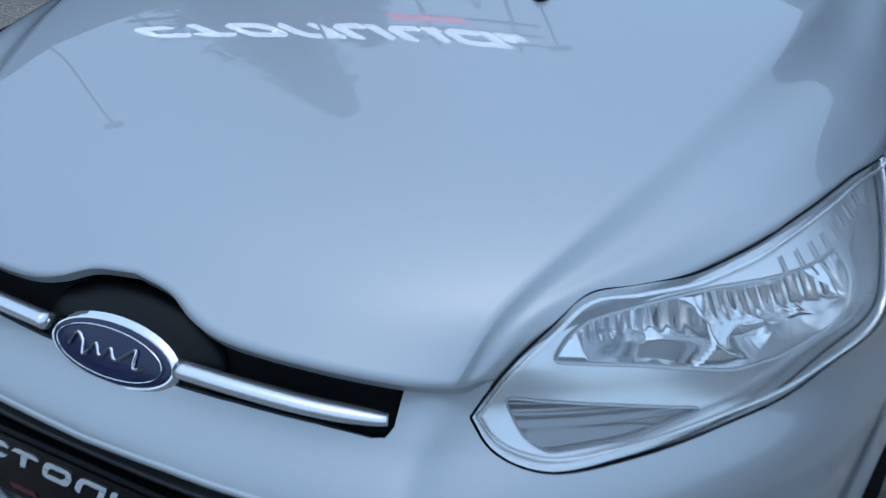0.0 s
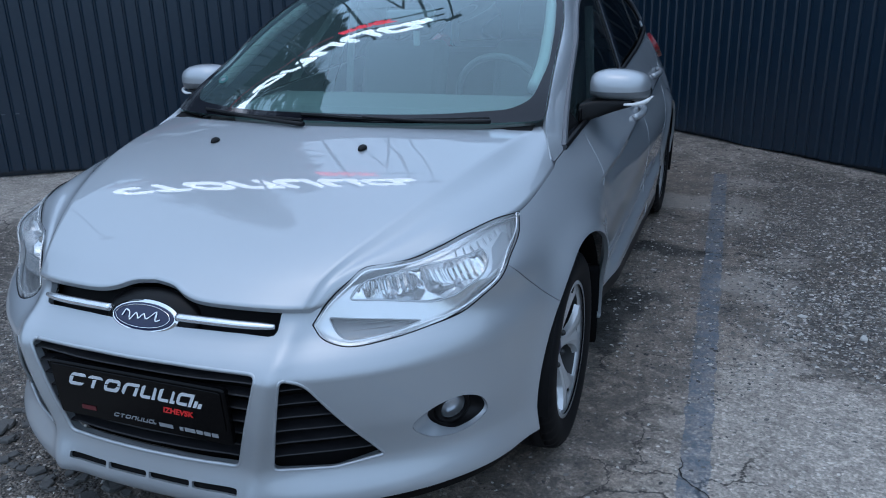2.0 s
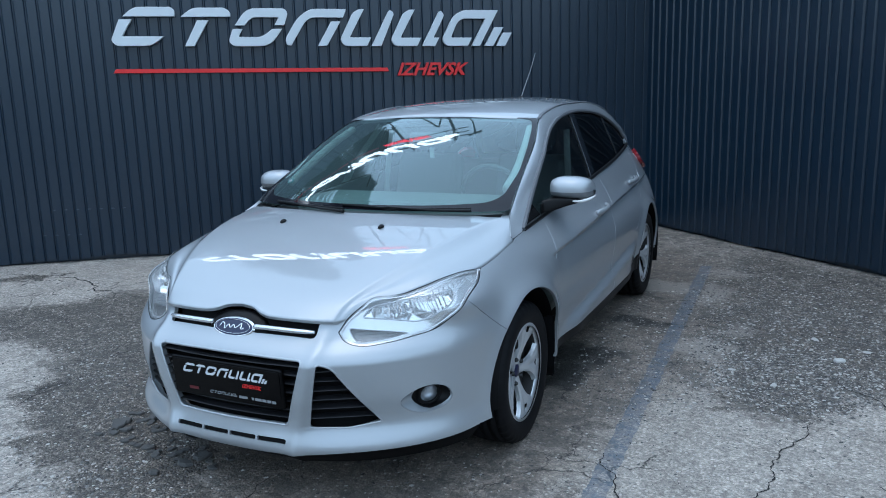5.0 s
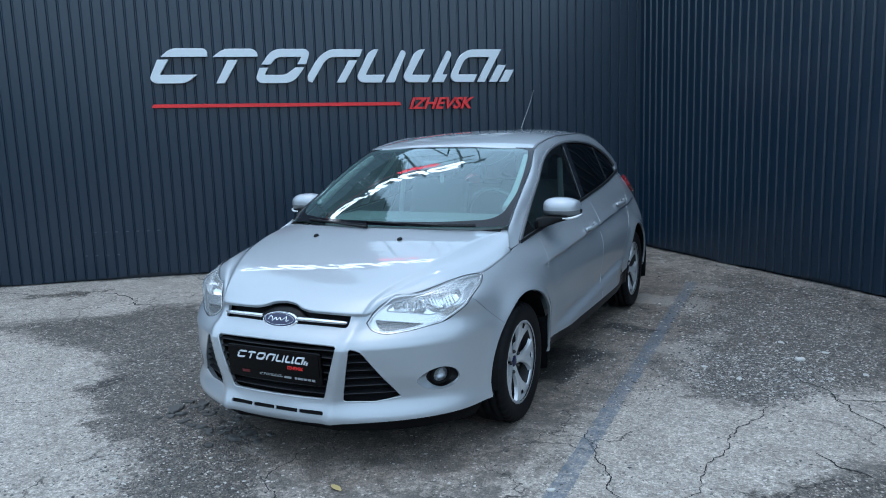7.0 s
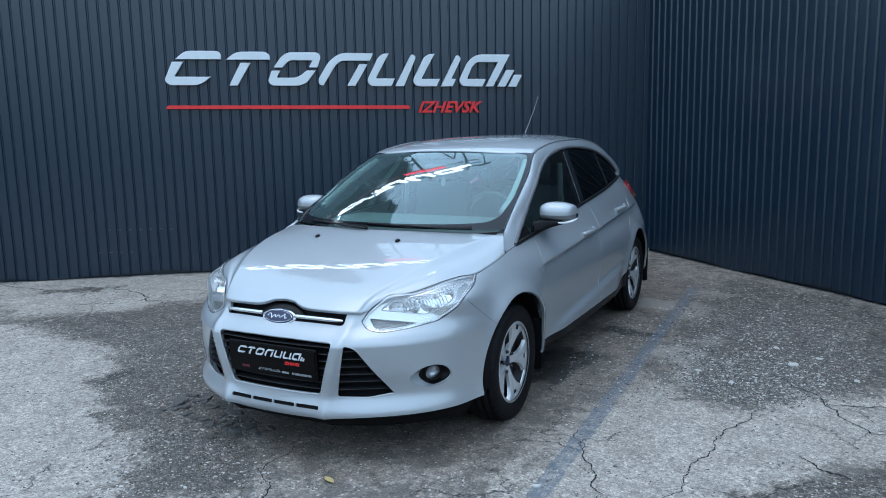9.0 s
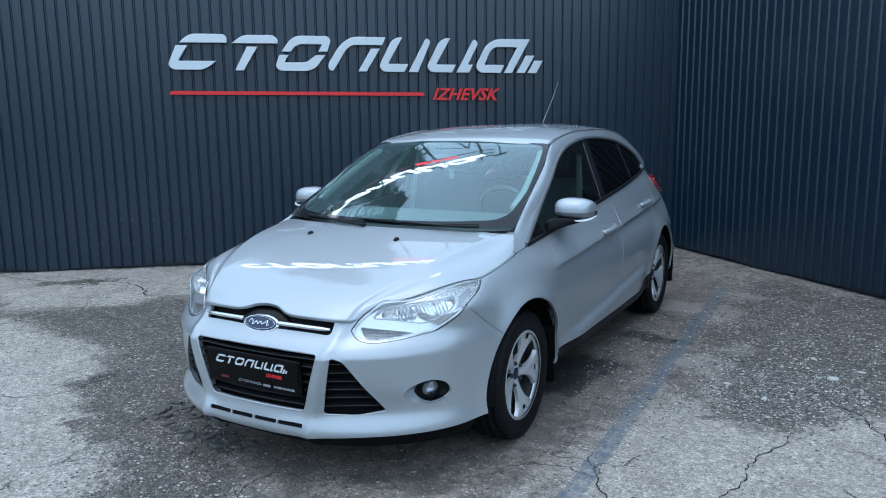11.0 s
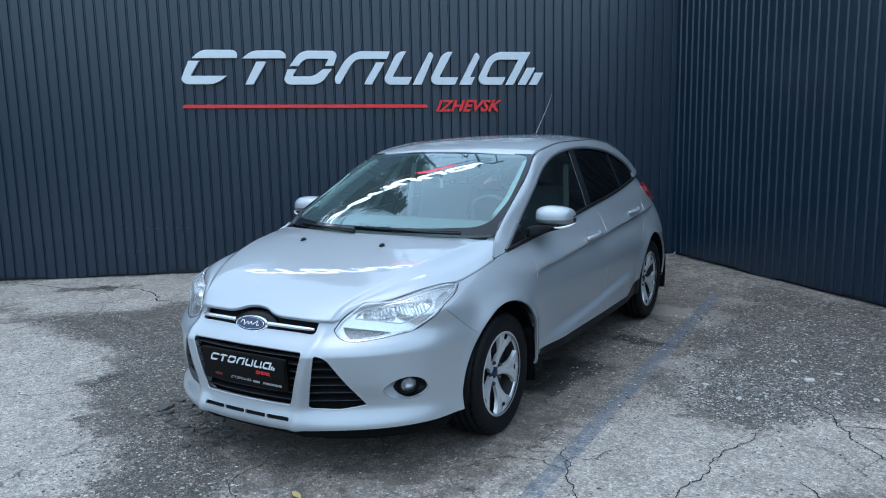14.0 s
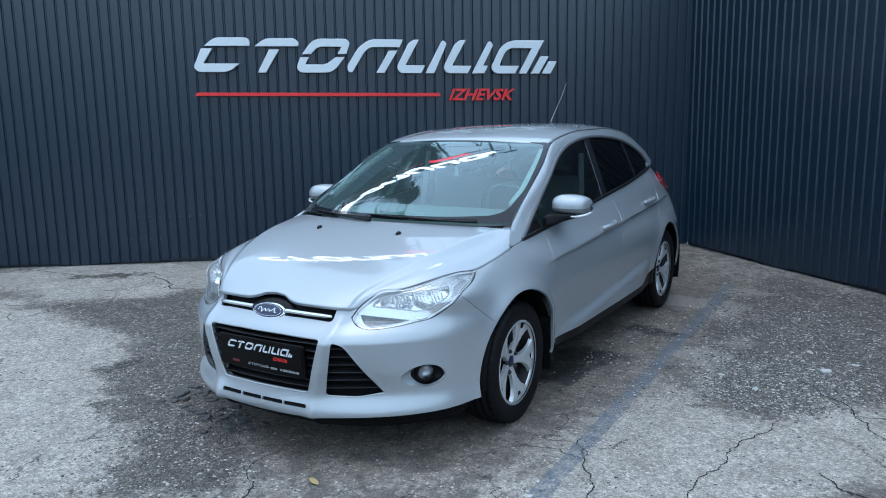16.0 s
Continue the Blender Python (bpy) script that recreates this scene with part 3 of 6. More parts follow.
def smooth(a, b, x):
    t = np.clip((x - a) / (b - a), 0, 1)
    return t * t * (3 - 2 * t)


# plan outline at mid height, from the front centre round the car's left to the rear centre
PLAN = spline([(-0.2, -0.925), (0, -0.93), (0.20, -0.922), (0.38, -0.888), (0.56, -0.79), (0.70, -0.665), (0.795, -0.535), (0.855, -0.38), (0.883, -0.2),
               (0.897, 0.0), (0.905, 0.5), (0.91, 1.2), (0.91, 1.9), (0.905, 2.4), (0.895, 2.75), (0.86, 3.08), (0.79, 3.25), (0.62, 3.37), (0.35, 3.42), (0, 3.44), (-0.2, 3.43)])
_u = np.linspace(0, 1, 4001)
_p = PLAN(_u)
_s = np.r_[0, np.cumsum(np.linalg.norm(np.diff(_p, axis=0), axis=1))]
_s -= np.interp(0.0, _p[:300, 0], _s[:300])
_t = np.gradient(_p, _s, axis=0)
_n = np.stack([_t[:, 1], -_t[:, 0]], 1)
S_END = float(_s[-1]) - 0.2


def s_of_x(x):
    """Arc length on the front outline at that x."""
    k = np.argmax(_p[:, 1] > -0.35)
    return float(np.interp(x, _p[:k, 0], _s[:k]))


def s_of_y(y):
    """Arc length on the flank at that y."""
    a, b = np.argmax(_p[:, 1] > -0.7), np.argmax(_p[:, 1] > 3.3)
    return np.interp(y, _p[a:b, 1], _s[a:b])


LEVELS = (0.15, 0.25, 0.34, 0.45, 0.57, 0.61, 0.655, 0.73, 0.80, 0.88, 0.98, 1.10)
# inward set of the skin, in millimetres, at those heights, for stations round the car
STATIONS = [
    (0.00, (80, -8, 10, 2, 0, 12, 58, 100, 125, 160, 200, 250)),
    (s_of_x(0.34), (75, -8, 20, 6, 0, 22, 72, 105, 130, 170, 210, 260)),
    (s_of_x(0.42), (70, -4, 28, 10, 2, 24, 80, 112, 150, 190, 230, 280)),
    (s_of_x(0.56), (60, -4, 28, 10, 6, 26, 72, 112, 160, 210, 250, 300)),
    (s_of_x(0.70), (55, -7, 18, 6, 6, 18, 52, 98, 155, 215, 260, 310)),
    (s_of_y(-0.40), (50, -3, 5, 4, 3, 6, 18, 50, 105, 170, 240, 300)),
    (s_of_y(-0.20), (36, 7, 9, 4, 1, 2, 10, 38, 78, 145, 240, 300)),
    (s_of_y(0.05), (30, 5, 5, 2, 0, 0, 4, 25, 60, 118, 190, 260)),
    (s_of_y(0.60), (50, 38, 36, 22, 9, 5, 2, 6, 28, 92, 150, 220)),
    (s_of_y(1.45), (55, 42, 38, 25, 12, 8, 5, 12, 38, 82, 142, 210)),
    (s_of_y(2.30), (45, 35, 30, 16, 5, 3, 3, 14, 48, 88, 130, 190)),
    (s_of_y(2.75), (40, 20, 12, 2, -3, 0, 6, 22, 48, 84, 122, 195)),
    (s_of_y(3.15), (70, 20, 5, -5, 0, 5, 10, 30, 55, 92, 150, 250)),
    (S_END, (80, 20, 0, -10, 0, 10, 40, 45, 50, 80, 130, 200)),
]
_at = [curve([(z, -d / 1000) for z, d in zip(LEVELS, row)]) for _, row in STATIONS]
_where = np.array([s for s, _ in STATIONS])
HUB_F, HUB_R, HUB_Z, ARCH = 0.0, 2.648, 0.312, 0.375
# the flank's crease rises from behind the front wheel to the tail lamp
CREASE = curve([(0.32, 0.760), (0.56, 0.776), (1.0, 0.794), (1.64, 0.815), (2.4, 0.842), (2.9, 0.865)])
SILL = curve([(0.42, 0.365), (1.2, 0.420), (2.1, 0.500)])


def skin(s, z):
    """The lower body: places for arc lengths s round the car and heights z."""
    s, z = np.broadcast_arrays(np.asarray(s, float), np.asarray(z, float))
    sign, a = np.sign(s) + (s == 0), np.abs(s)
    rows = np.stack([g(z) for g in _at])
    _, _, m = slopes(_where, rows.reshape(len(_where), -1))
    m = m.reshape(rows.shape)
    k = np.clip(np.searchsorted(_where, a) - 1, 0, len(_where) - 2)
    h = _where[k + 1] - _where[k]
    t = np.clip((a - _where[k]) / h, 0, 1)
    pick = lambda v, j: np.take_along_axis(v, j[None], 0)[0]
    d = (pick(rows, k) * (1 + 2 * t) + h * pick(m, k) * t) * (1 - t) ** 2 + (pick(rows, k + 1) * (3 - 2 * t) + h * pick(m, k + 1) * (t - 1)) * t**2
    x, y = np.interp(a, _s, _p[:, 0]), np.interp(a, _s, _p[:, 1])
    nx, ny = np.interp(a, _s, _n[:, 0]), np.interp(a, _s, _n[:, 1])
    # crease of the flank: the skin steps in below it and swells out again
    on = smooth(0.30, 0.55, y) * (1 - smooth(2.7, 3.0, y))
    under = CREASE(y) - z
    d = d + on * np.where(under > 0, -0.017 * smooth(0, 0.012, under) * (1 - smooth(0.03, 0.22, under)), 0.005 * np.exp(-((under / 0.04) ** 2)))
    on = smooth(0.45, 0.8, y) * (1 - smooth(1.9, 2.3, y))
    d = d + on * 0.036 * smooth(-0.005, 0.05, SILL(y) - z)
    # wheel arch lips
    for hub, size in ((HUB_F, 0.017), (HUB_R, 0.017)):
        r = np.hypot(y - hub, z - HUB_Z)
        d = d + size * np.exp(-(((r - ARCH) / 0.048) ** 2)) * (np.abs(y - hub) < 0.7) * (x > 0.7)
    # the front arch's flare ends in a soft crease on the wing
    r = np.hypot(y - HUB_F, z - HUB_Z)
    d = d + 0.012 * np.clip((0.50 - r) / 0.12, 0, 1) * smooth(-0.34, -0.16, y) * (y < 0.6) * (x > 0.7) * smooth(0.42, 0.55, z)
    # ridge that runs down from the bonnet's corner between grille and side intake
    front = np.abs(x - np.interp(z, (0.25, 0.335, 0.60, 0.72), (0.290, 0.303, 0.372, 0.440)))
    d = d + 0.017 * np.exp(-(((np.hypot(front, 0.010) - 0.010) / 0.029) ** 1.25)) * (y < -0.6) * (1 - 0.8 * smooth(0.655, 0.70, z))
    # the headlamp's lens swells out at the corner
    d = d + 0.050 * np.exp(-(((a - 0.95) / 0.17) ** 2) - ((z - 0.755) / 0.062) ** 2)
    return np.stack([sign * (x + nx * d), y + ny * d, z + 0 * d], -1)


# greenhouse: the belt line, and the line of windscreen edge, roof channel and hatch edge, over y
BELT_Z = curve([(0.10, 0.885), (0.224, 0.897), (0.8, 0.940), (1.52, 0.992), (2.2, 1.045), (2.66, 1.095), (3.3, 1.16)])
TOP_Z = curve([(0.08, 0.892), (0.15, 0.935), (0.22, 0.972), (0.33, 1.034), (0.55, 1.140), (0.78, 1.254), (1.05, 1.371), (1.25, 1.405), (1.6, 1.430), (2.0, 1.430), (2.35, 1.408), (2.6, 1.370), (2.8, 1.310), (2.92, 1.245), (3.02, 1.16), (3.12, 1.06), (3.2, 1.0)])
TOP_X = curve([(0.08, 0.778), (0.15, 0.748), (0.22, 0.722), (0.33, 0.706), (0.55, 0.678), (0.78, 0.652), (1.05, 0.592), (1.25, 0.580), (1.6, 0.572), (2.0, 0.562), (2.35, 0.552), (2.75, 0.555), (2.95, 0.585), (3.05, 0.62), (3.2, 0.68)])


def upper(y, z):
    """The greenhouse side: x for y and z between belt and roof channel."""
    y, z = np.broadcast_arrays(np.asarray(y, float), np.asarray(z, float))
    zb, zt, xt = BELT_Z(y), TOP_Z(y), TOP_X(y)
    xb = skin(s_of_y(y), zb)[..., 0]
    t = (z - zb) / np.maximum(zt - zb, 0.02)
    t = np.clip(t, -0.2, 1.3)
    bulge = 0.045 * np.clip(t * (1 - t), 0, 1) + 0.06 * np.clip(t, 0, 1) ** 6 * (1 - np.clip(t, 0, 1)) * 4
    x = xb + (xt - xb) * t + bulge * smooth(0.1, 0.9, y)
    return np.stack([x, y, z + 0 * x], -1)


ROOF_C = curve([(0.85, 1.362), (0.95, 1.400), (1.15, 1.436), (1.4, 1.458), (1.8, 1.470), (2.2, 1.468), (2.6, 1.445), (3.0, 1.395)])
GLASS_C = curve([(-0.06, 0.955), (0.03, 0.995), (0.30, 1.128), (0.60, 1.262), (0.93, 1.388), (1.0, 1.412)])
EDGE_Y = curve([(float(TOP_Z(y)), y) for y in np.linspace(0.12, 1.4, 40)])


def roof(x, y):
    """Roof height: crowned between the channels."""
    x, y = np.broadcast_arrays(np.asarray(x, float), np.asarray(y, float))
    t = np.clip(np.abs(x) / TOP_X(y), 0, 1.05)
    return np.stack([x, y, ROOF_C(y) + (TOP_Z(y) - ROOF_C(y)) * t**2.6], -1)


def screen(x, y):
    """Windscreen: x and the y that the same height has on the centre line; the glass bows back towards its edges."""
    x, y = np.broadcast_arrays(np.asarray(x, float), np.asarray(y, float))
    z = GLASS_C(y)
    edge = EDGE_Y(z)
    return np.stack([x, y + (edge - y) * (np.abs(x) / TOP_X(edge)) ** 2.4, z], -1)

# ---- mesh builders ----
from mathutils.geometry import delaunay_2d_cdt


def dense(points, step):
    """A closed line filled with points at most step apart."""
    out = []
    p = np.asarray(points, float)
    for a, b in zip(p, np.roll(p, -1, axis=0)):
        n = max(1, int(math.ceil(np.linalg.norm(b - a) / step)))
        out += [a + (b - a) * k / n for k in range(n)]
    return np.array(out)


def area(p):
    x, y = p[:, 0], p[:, 1]
    return 0.5 * float(np.sum(x * np.roll(y, -1) - np.roll(x, -1) * y))


def inset(p, d):
    """The closed line p (counter-clockwise) drawn in by d."""
    a, b = p - np.roll(p, 1, axis=0), np.roll(p, -1, axis=0) - p
    n = lambda v: np.stack([-v[:, 1], v[:, 0]], 1) / np.maximum(np.linalg.norm(v, axis=1), 1e-9)[:, None]
    m = n(a) + n(b)
    m /= np.maximum(np.linalg.norm(m, axis=1), 0.35)[:, None]
    return p + d * m


def inside(q, p):
    x, y = q[:, 0][:, None], q[:, 1][:, None]
    x0, y0 = p[:, 0], p[:, 1]
    x1, y1 = np.roll(x0, -1), np.roll(y0, -1)
    cross = ((y0 > y) != (y1 > y)) & (x < (x1 - x0) * (y - y0) / np.where(y1 == y0, 1e-12, y1 - y0) + x0)
    return cross.sum(1) % 2 == 1


def rounded(points, r, n=5):
    """A closed line with its corners rounded; r: one radius or one a corner."""
    p = np.asarray(points, float)
    out = []
    for k in range(len(p)):
        a, b, c = p[k - 1], p[k], p[(k + 1) % len(p)]
        rr = r[k] if isinstance(r, (list, tuple)) else r
        u, v = a - b, c - b
        lu, lv = np.linalg.norm(u), np.linalg.norm(v)
        d = min(rr, 0.48 * lu, 0.48 * lv)
        if d < 1e-5:
            out.append(b)
            continue
        s, e = b + u / lu * d, b + v / lv * d
        out += [(1 - t) ** 2 * s + 2 * t * (1 - t) * b + t * t * e for t in np.linspace(0, 1, n)]
    return np.array(out)


def normals(fmap, uv):
    e = 1.5e-3
    du = fmap(uv[:, 0] + e, uv[:, 1]) - fmap(uv[:, 0] - e, uv[:, 1])
    dv = fmap(uv[:, 0], uv[:, 1] + e) - fmap(uv[:, 0], uv[:, 1] - e)
    n = np.cross(du, dv)
    return n / np.maximum(np.linalg.norm(n, axis=1), 1e-12)[:, None]


def panel(name, outline, fmap, material, parent, holes=(), step=0.024, gap=0.0007, depth=0.014, deep=None, flip=1, out=1, label="", lift=0.0, creases=()):
    """A sheet over a closed outline in the plane of fmap's two parameters, bent by fmap, with a turned-in edge.
    flip -1 mirrors it to the car's other side; out -1 where fmap's own normal points inwards."""
    loops = []
    for k, line in enumerate([outline, *holes]):
        p = dense(line, step * 0.8)
        p = p if area(p) > 0 else p[::-1]
        loops.append(inset(p, gap if k == 0 else -0.001))
    lo, hi = loops[0].min(0), loops[0].max(0)
    gx, gy = np.meshgrid(np.arange(lo[0] + step / 2, hi[0], step), np.arange(lo[1] + step / 2, hi[1], step), indexing="ij")
    q = np.stack([gx.ravel(), gy.ravel()], 1)
    keep = inside(q, loops[0])
    for h in loops[1:]:
        keep &= ~inside(q, h)
    q = q[keep]
    edge = np.vstack(loops)
    if len(q):
        near = np.min(np.linalg.norm(q[:, None] - edge[None], axis=2), axis=1)
        q = q[near > 0.45 * step]
    for line in creases:        # rows of points that follow a crease
        c = np.asarray(line, float)
        c = c[inside(c, loops[0])]
        if len(c):
            c = c[np.min(np.linalg.norm(c[:, None] - edge[None], axis=2), axis=1) > 0.25 * step]
            q = np.vstack([q[np.min(np.linalg.norm(q[:, None] - c[None], axis=2), axis=1) > 0.004], c])
    verts = [Vector(v) for v in np.vstack([edge, q])] if len(q) else [Vector(v) for v in edge]
    edges, k = [], 0
    for h in loops:
        edges += [(k + i, k + (i + 1) % len(h)) for i in range(len(h))]
        k += len(h)
    vs, _, fs, ids, _, _ = delaunay_2d_cdt(verts, edges, [], 1, 1e-5)
    uv = np.array([tuple(v) for v in vs])
    if holes:
        mid = np.array([uv[list(f)].mean(0) for f in fs])
        gone = np.zeros(len(mid), bool)
        for h in loops[1:]:
            gone |= inside(mid, h)
        far = [max(np.linalg.norm(uv[f[a]] - uv[f[a - 1]]) for a in range(3)) > 5 * step for f in fs]
        fs = [f for f, g, w in zip(fs, gone, far) if not g and not w]
    places, nor = fmap(uv[:, 0], uv[:, 1]), normals(fmap, uv) * out
    places = places + nor * lift
    count = len(uv)
    back = {}
    for i, own in enumerate(ids):
        for j in own:
            back[j] = i
    ring_places, ring_normals, ring_faces, k = [], [], [], 0
    for n, h in enumerate(loops):
        idx = [back.get(k + i) for i in range(len(h))]
        k += len(h)
        if any(i is None for i in idx):
            continue
        d = depth if n == 0 or deep is None else deep
        if not d:
            continue
        start = count + len(ring_places)
        m = len(idx)
        for i in idx:       # the turn: a tight round, then straight in
            ring_places.append(places[i])
            ring_normals.append(nor[i])
        for i in idx:
            ring_places.append(places[i] - nor[i] * d)
            ring_normals.append(nor[i])
        for i in range(m):
            j = (i + 1) % m
            f = (start + i, start + m + i, start + m + j, start + j)
            ring_faces.append(f if n == 0 else f)
    pts = np.vstack([places, ring_places]) if ring_places else places
    pts = pts * (flip, 1, 1)
    faces = []
    for f in fs:
        a, b, c = uv[f[0]], uv[f[1]], uv[f[2]]
        ccw = (b[0] - a[0]) * (c[1] - a[1]) - (b[1] - a[1]) * (c[0] - a[0]) > 0
        good = ccw == (out * flip > 0)
        faces.append(tuple(f) if good else tuple(f[::-1]))
    n_top = len(faces)
    faces += ring_faces
    me = bpy.data.meshes.new(name)
    me.from_pydata([tuple(v) for v in pts], [], faces)
    me.materials.append(material)
    me.polygons.foreach_set("use_smooth", [True] * n_top + [False] * (len(faces) - n_top))
    top = (nor * (flip, 1, 1)).tolist()
    me.normals_split_custom_set_from_vertices(top + [(0, 0, 0)] * (len(pts) - len(top)))
    ob = new(name, me)
    ob.parent = parent
    return tagged(ob, label) if label else ob


def grid_part(name, g, material, parent, label="", flip=1, closed_u=False, closed_v=False, smooth_faces=True, turn=False, rim=False):
    """A sheet through a grid of places g[u][v]; rim: its outermost faces are a turned-down edge, shaded apart."""
    g = np.asarray(g, float) * (flip, 1, 1)
    nu, nv = g.shape[:2]
    faces = []
    for i in range(nu if closed_u else nu - 1):
        for j in range(nv if closed_v else nv - 1):
            a, b = (i + 1) % nu, (j + 1) % nv
            f = (i * nv + j, a * nv + j, a * nv + b, i * nv + b)
            faces.append(f[::-1] if (flip < 0) != turn else f)
    me = bpy.data.meshes.new(name)
    me.from_pydata([tuple(v) for v in g.reshape(-1, 3)], [], faces)
    me.materials.append(material)
    flags = [smooth_faces and not (rim and (i in (0, nu - 2) or j in (0, nv - 2))) for i in range(nu if closed_u else nu - 1) for j in range(nv if closed_v else nv - 1)]
    me.polygons.foreach_set("use_smooth", flags)
    me.update()
    ob = new(name, me)
    ob.parent = parent
    return tagged(ob, label) if label else ob


def loft(lines, nu, nv):
    """A grid through control lines: each line is splined to nv places, then across to nu."""
    rows = np.stack([spline(line, nv) for line in lines])
    return np.stack([spline(rows[:, j], nu) for j in range(nv)], 1)


def tube(name, points, radius, material, parent, label="", n=8, flat=1.0, flip=1, samples=None):
    """A round or flattened bar along a smooth line; radius may be a list, one a point."""
    p = spline(points, samples or 6 * len(points)) * (flip, 1, 1)
    r = np.interp(np.linspace(0, 1, len(p)), np.linspace(0, 1, len(points)), radius) if isinstance(radius, (list, tuple)) else np.full(len(p), radius)
    t = np.gradient(p, axis=0)
    t /= np.linalg.norm(t, axis=1)[:, None]
    up = np.array([0, 0, 1.0]) if abs(t[0][2]) < 0.9 else np.array([0, 1.0, 0])
    a = np.cross(t, up)
    a /= np.linalg.norm(a, axis=1)[:, None]
    b = np.cross(a, t)
    w = np.linspace(0, 2 * math.pi, n, endpoint=False)
    rings = p[:, None] + r[:, None, None] * (np.cos(w)[None, :, None] * a[:, None] + flat * np.sin(w)[None, :, None] * b[:, None])
    bm = bmesh.new()
    vs = [[bm.verts.new(v) for v in ring] for ring in rings]
    for i in range(len(vs) - 1):
        for j in range(n):
            bm.faces.new((vs[i][j], vs[i][(j + 1) % n], vs[i + 1][(j + 1) % n], vs[i + 1][j]))
    bm.faces.new(vs[0])
    bm.faces.new(vs[-1][::-1])
    bmesh.ops.recalc_face_normals(bm, faces=bm.faces)
    return part(name, bm, material, parent, label, smooth=n > 6)


def slab(outline, depth, bevel=0.0, m=None):
    """A flat outline in local x, z pushed out to y = -depth, with a bevelled front edge."""
    bm = bmesh.new()
    p = np.asarray(outline, float)
    p = p if area(p) > 0 else p[::-1]
    bottom = [bm.verts.new((x, 0, z)) for x, z in p]
    front = [bm.verts.new((x, -depth + bevel, z)) for x, z in p]
    rows = [bottom, front]
    if bevel:
        rows.append([bm.verts.new((x, -depth, z)) for x, z in inset(p, bevel)])
    for a, b in zip(rows, rows[1:]):
        for i in range(len(a)):
            j = (i + 1) % len(a)
            bm.faces.new((a[i], a[j], b[j], b[i]))
    bm.faces.new(rows[-1])
    bm.faces.new(bottom[::-1])
    if m is not None:
        bmesh.ops.transform(bm, matrix=m, verts=bm.verts)
    return bm


def lathe(profile, n, axis="x"):
    """A turned body: (radius, along) points spun round the x axis."""
    w = np.linspace(0, 2 * math.pi, n, endpoint=False)
    return np.stack([[(a, r * math.cos(t), r * math.sin(t)) for r, a in profile] for t in w])


def block(size, at, bevel=0.0, m=None):
    bm = bmesh.new()
    bmesh.ops.create_cube(bm, size=1, matrix=Matrix.Translation(at) @ Matrix.Diagonal((*size, 1)))
    if bevel:
        bmesh.ops.bevel(bm, geom=bm.edges[:], offset=bevel, segments=3, affect="EDGES", profile=0.5)
    if m is not None:
        bmesh.ops.transform(bm, matrix=m, verts=bm.verts)
    return bm

# ---- the dealer's sign: slanted strokes, heights from the foot of the letters ----
STROKES = []


def stroke(points, radii):
    STROKES.append(rounded(points, radii, 6))


stroke([(0.122, 0.268), (0.224, 0.354), (0.556, 0.354), (0.585, 0.322), (0.582, 0.270)], [0, 0.11, 0.05, 0.03, 0])
stroke([(0.089, 0.241), (0.200, 0.242), (0.104, 0.089), (0.474, 0.091), (0.360, 0.003), (0.050, 0.002), (0.004, 0.050)], [0, 0, 0.015, 0, 0.08, 0.06, 0.08])
stroke([(0.633, 0.267), (0.741, 0.350), (1.038, 0.352), (1.087, 0.315), (1.085, 0.270)], [0, 0.11, 0.06, 0.03, 0])
stroke([(0.781, 0.236), (0.885, 0.237), (0.742, 0.000), (0.657, 0.000)], 0)
stroke([(1.122, 0.191), (1.235, 0.350), (1.587, 0.350), (1.621, 0.310), (1.582, 0.195), (1.490, 0.195), (1.532, 0.268), (1.282, 0.268), (1.213, 0.191)], [0, 0.13, 0.06, 0.04, 0, 0, 0.01, 0.06, 0])
stroke([(1.100, 0.158), (1.191, 0.159), (1.148, 0.085), (1.366, 0.085), (1.467, 0.161), (1.562, 0.162), (1.442, 0.000), (1.100, 0.000), (1.057, 0.046)], [0, 0, 0.015, 0.05, 0, 0, 0.12, 0.05, 0.06])
stroke([(2.179, 0.347), (2.145, 0.269), (1.836, 0.267), (1.776, 0.223), (1.641, 0.006), (1.599, 0.011), (1.585, 0.066), (1.703, 0.260), (1.825, 0.349)], [0, 0, 0.07, 0.06, 0, 0.02, 0.04, 0.10, 0.10])
stroke([(2.029, 0.232), (2.120, 0.233), (1.982, 0.002), (1.894, 0.002)], 0)
stroke([(2.350, 0.348), (2.204, 0.082), (2.415, 0.082), (2.372, 0.000), (2.149, 0.000), (2.110, 0.060), (2.237, 0.312), (2.292, 0.347)], [0, 0.012, 0, 0, 0.06, 0.06, 0.05, 0.05])
stroke([(2.600, 0.350), (2.649, 0.314), (2.513, 0.000), (2.418, 0.000)], [0.04, 0.04, 0, 0])
stroke([(2.852, 0.348), (2.705, 0.080), (2.914, 0.080), (2.873, 0.000), (2.649, 0.000), (2.609, 0.058), (2.735, 0.310), (2.790, 0.347)], [0, 0.012, 0, 0, 0.06, 0.06, 0.05, 0.05])
stroke([(3.103, 0.348), (3.152, 0.304), (3.040, 0.082), (3.095, 0.082), (3.054, 0.000), (2.922, 0.000)], [0.04, 0.04, 0.01, 0, 0, 0])
stroke([(3.703, 0.350), (3.515, 0.000), (3.432, 0.000), (3.570, 0.266), (3.330, 0.266), (3.275, 0.220), (3.217, 0.082), (3.432, 0.082), (3.390, 0.000), (3.169, 0.000), (3.125, 0.060), (3.234, 0.284), (3.336, 0.348)],
       [0, 0, 0, 0.01, 0.05, 0.06, 0.012, 0, 0, 0.06, 0.06, 0.08, 0.08])
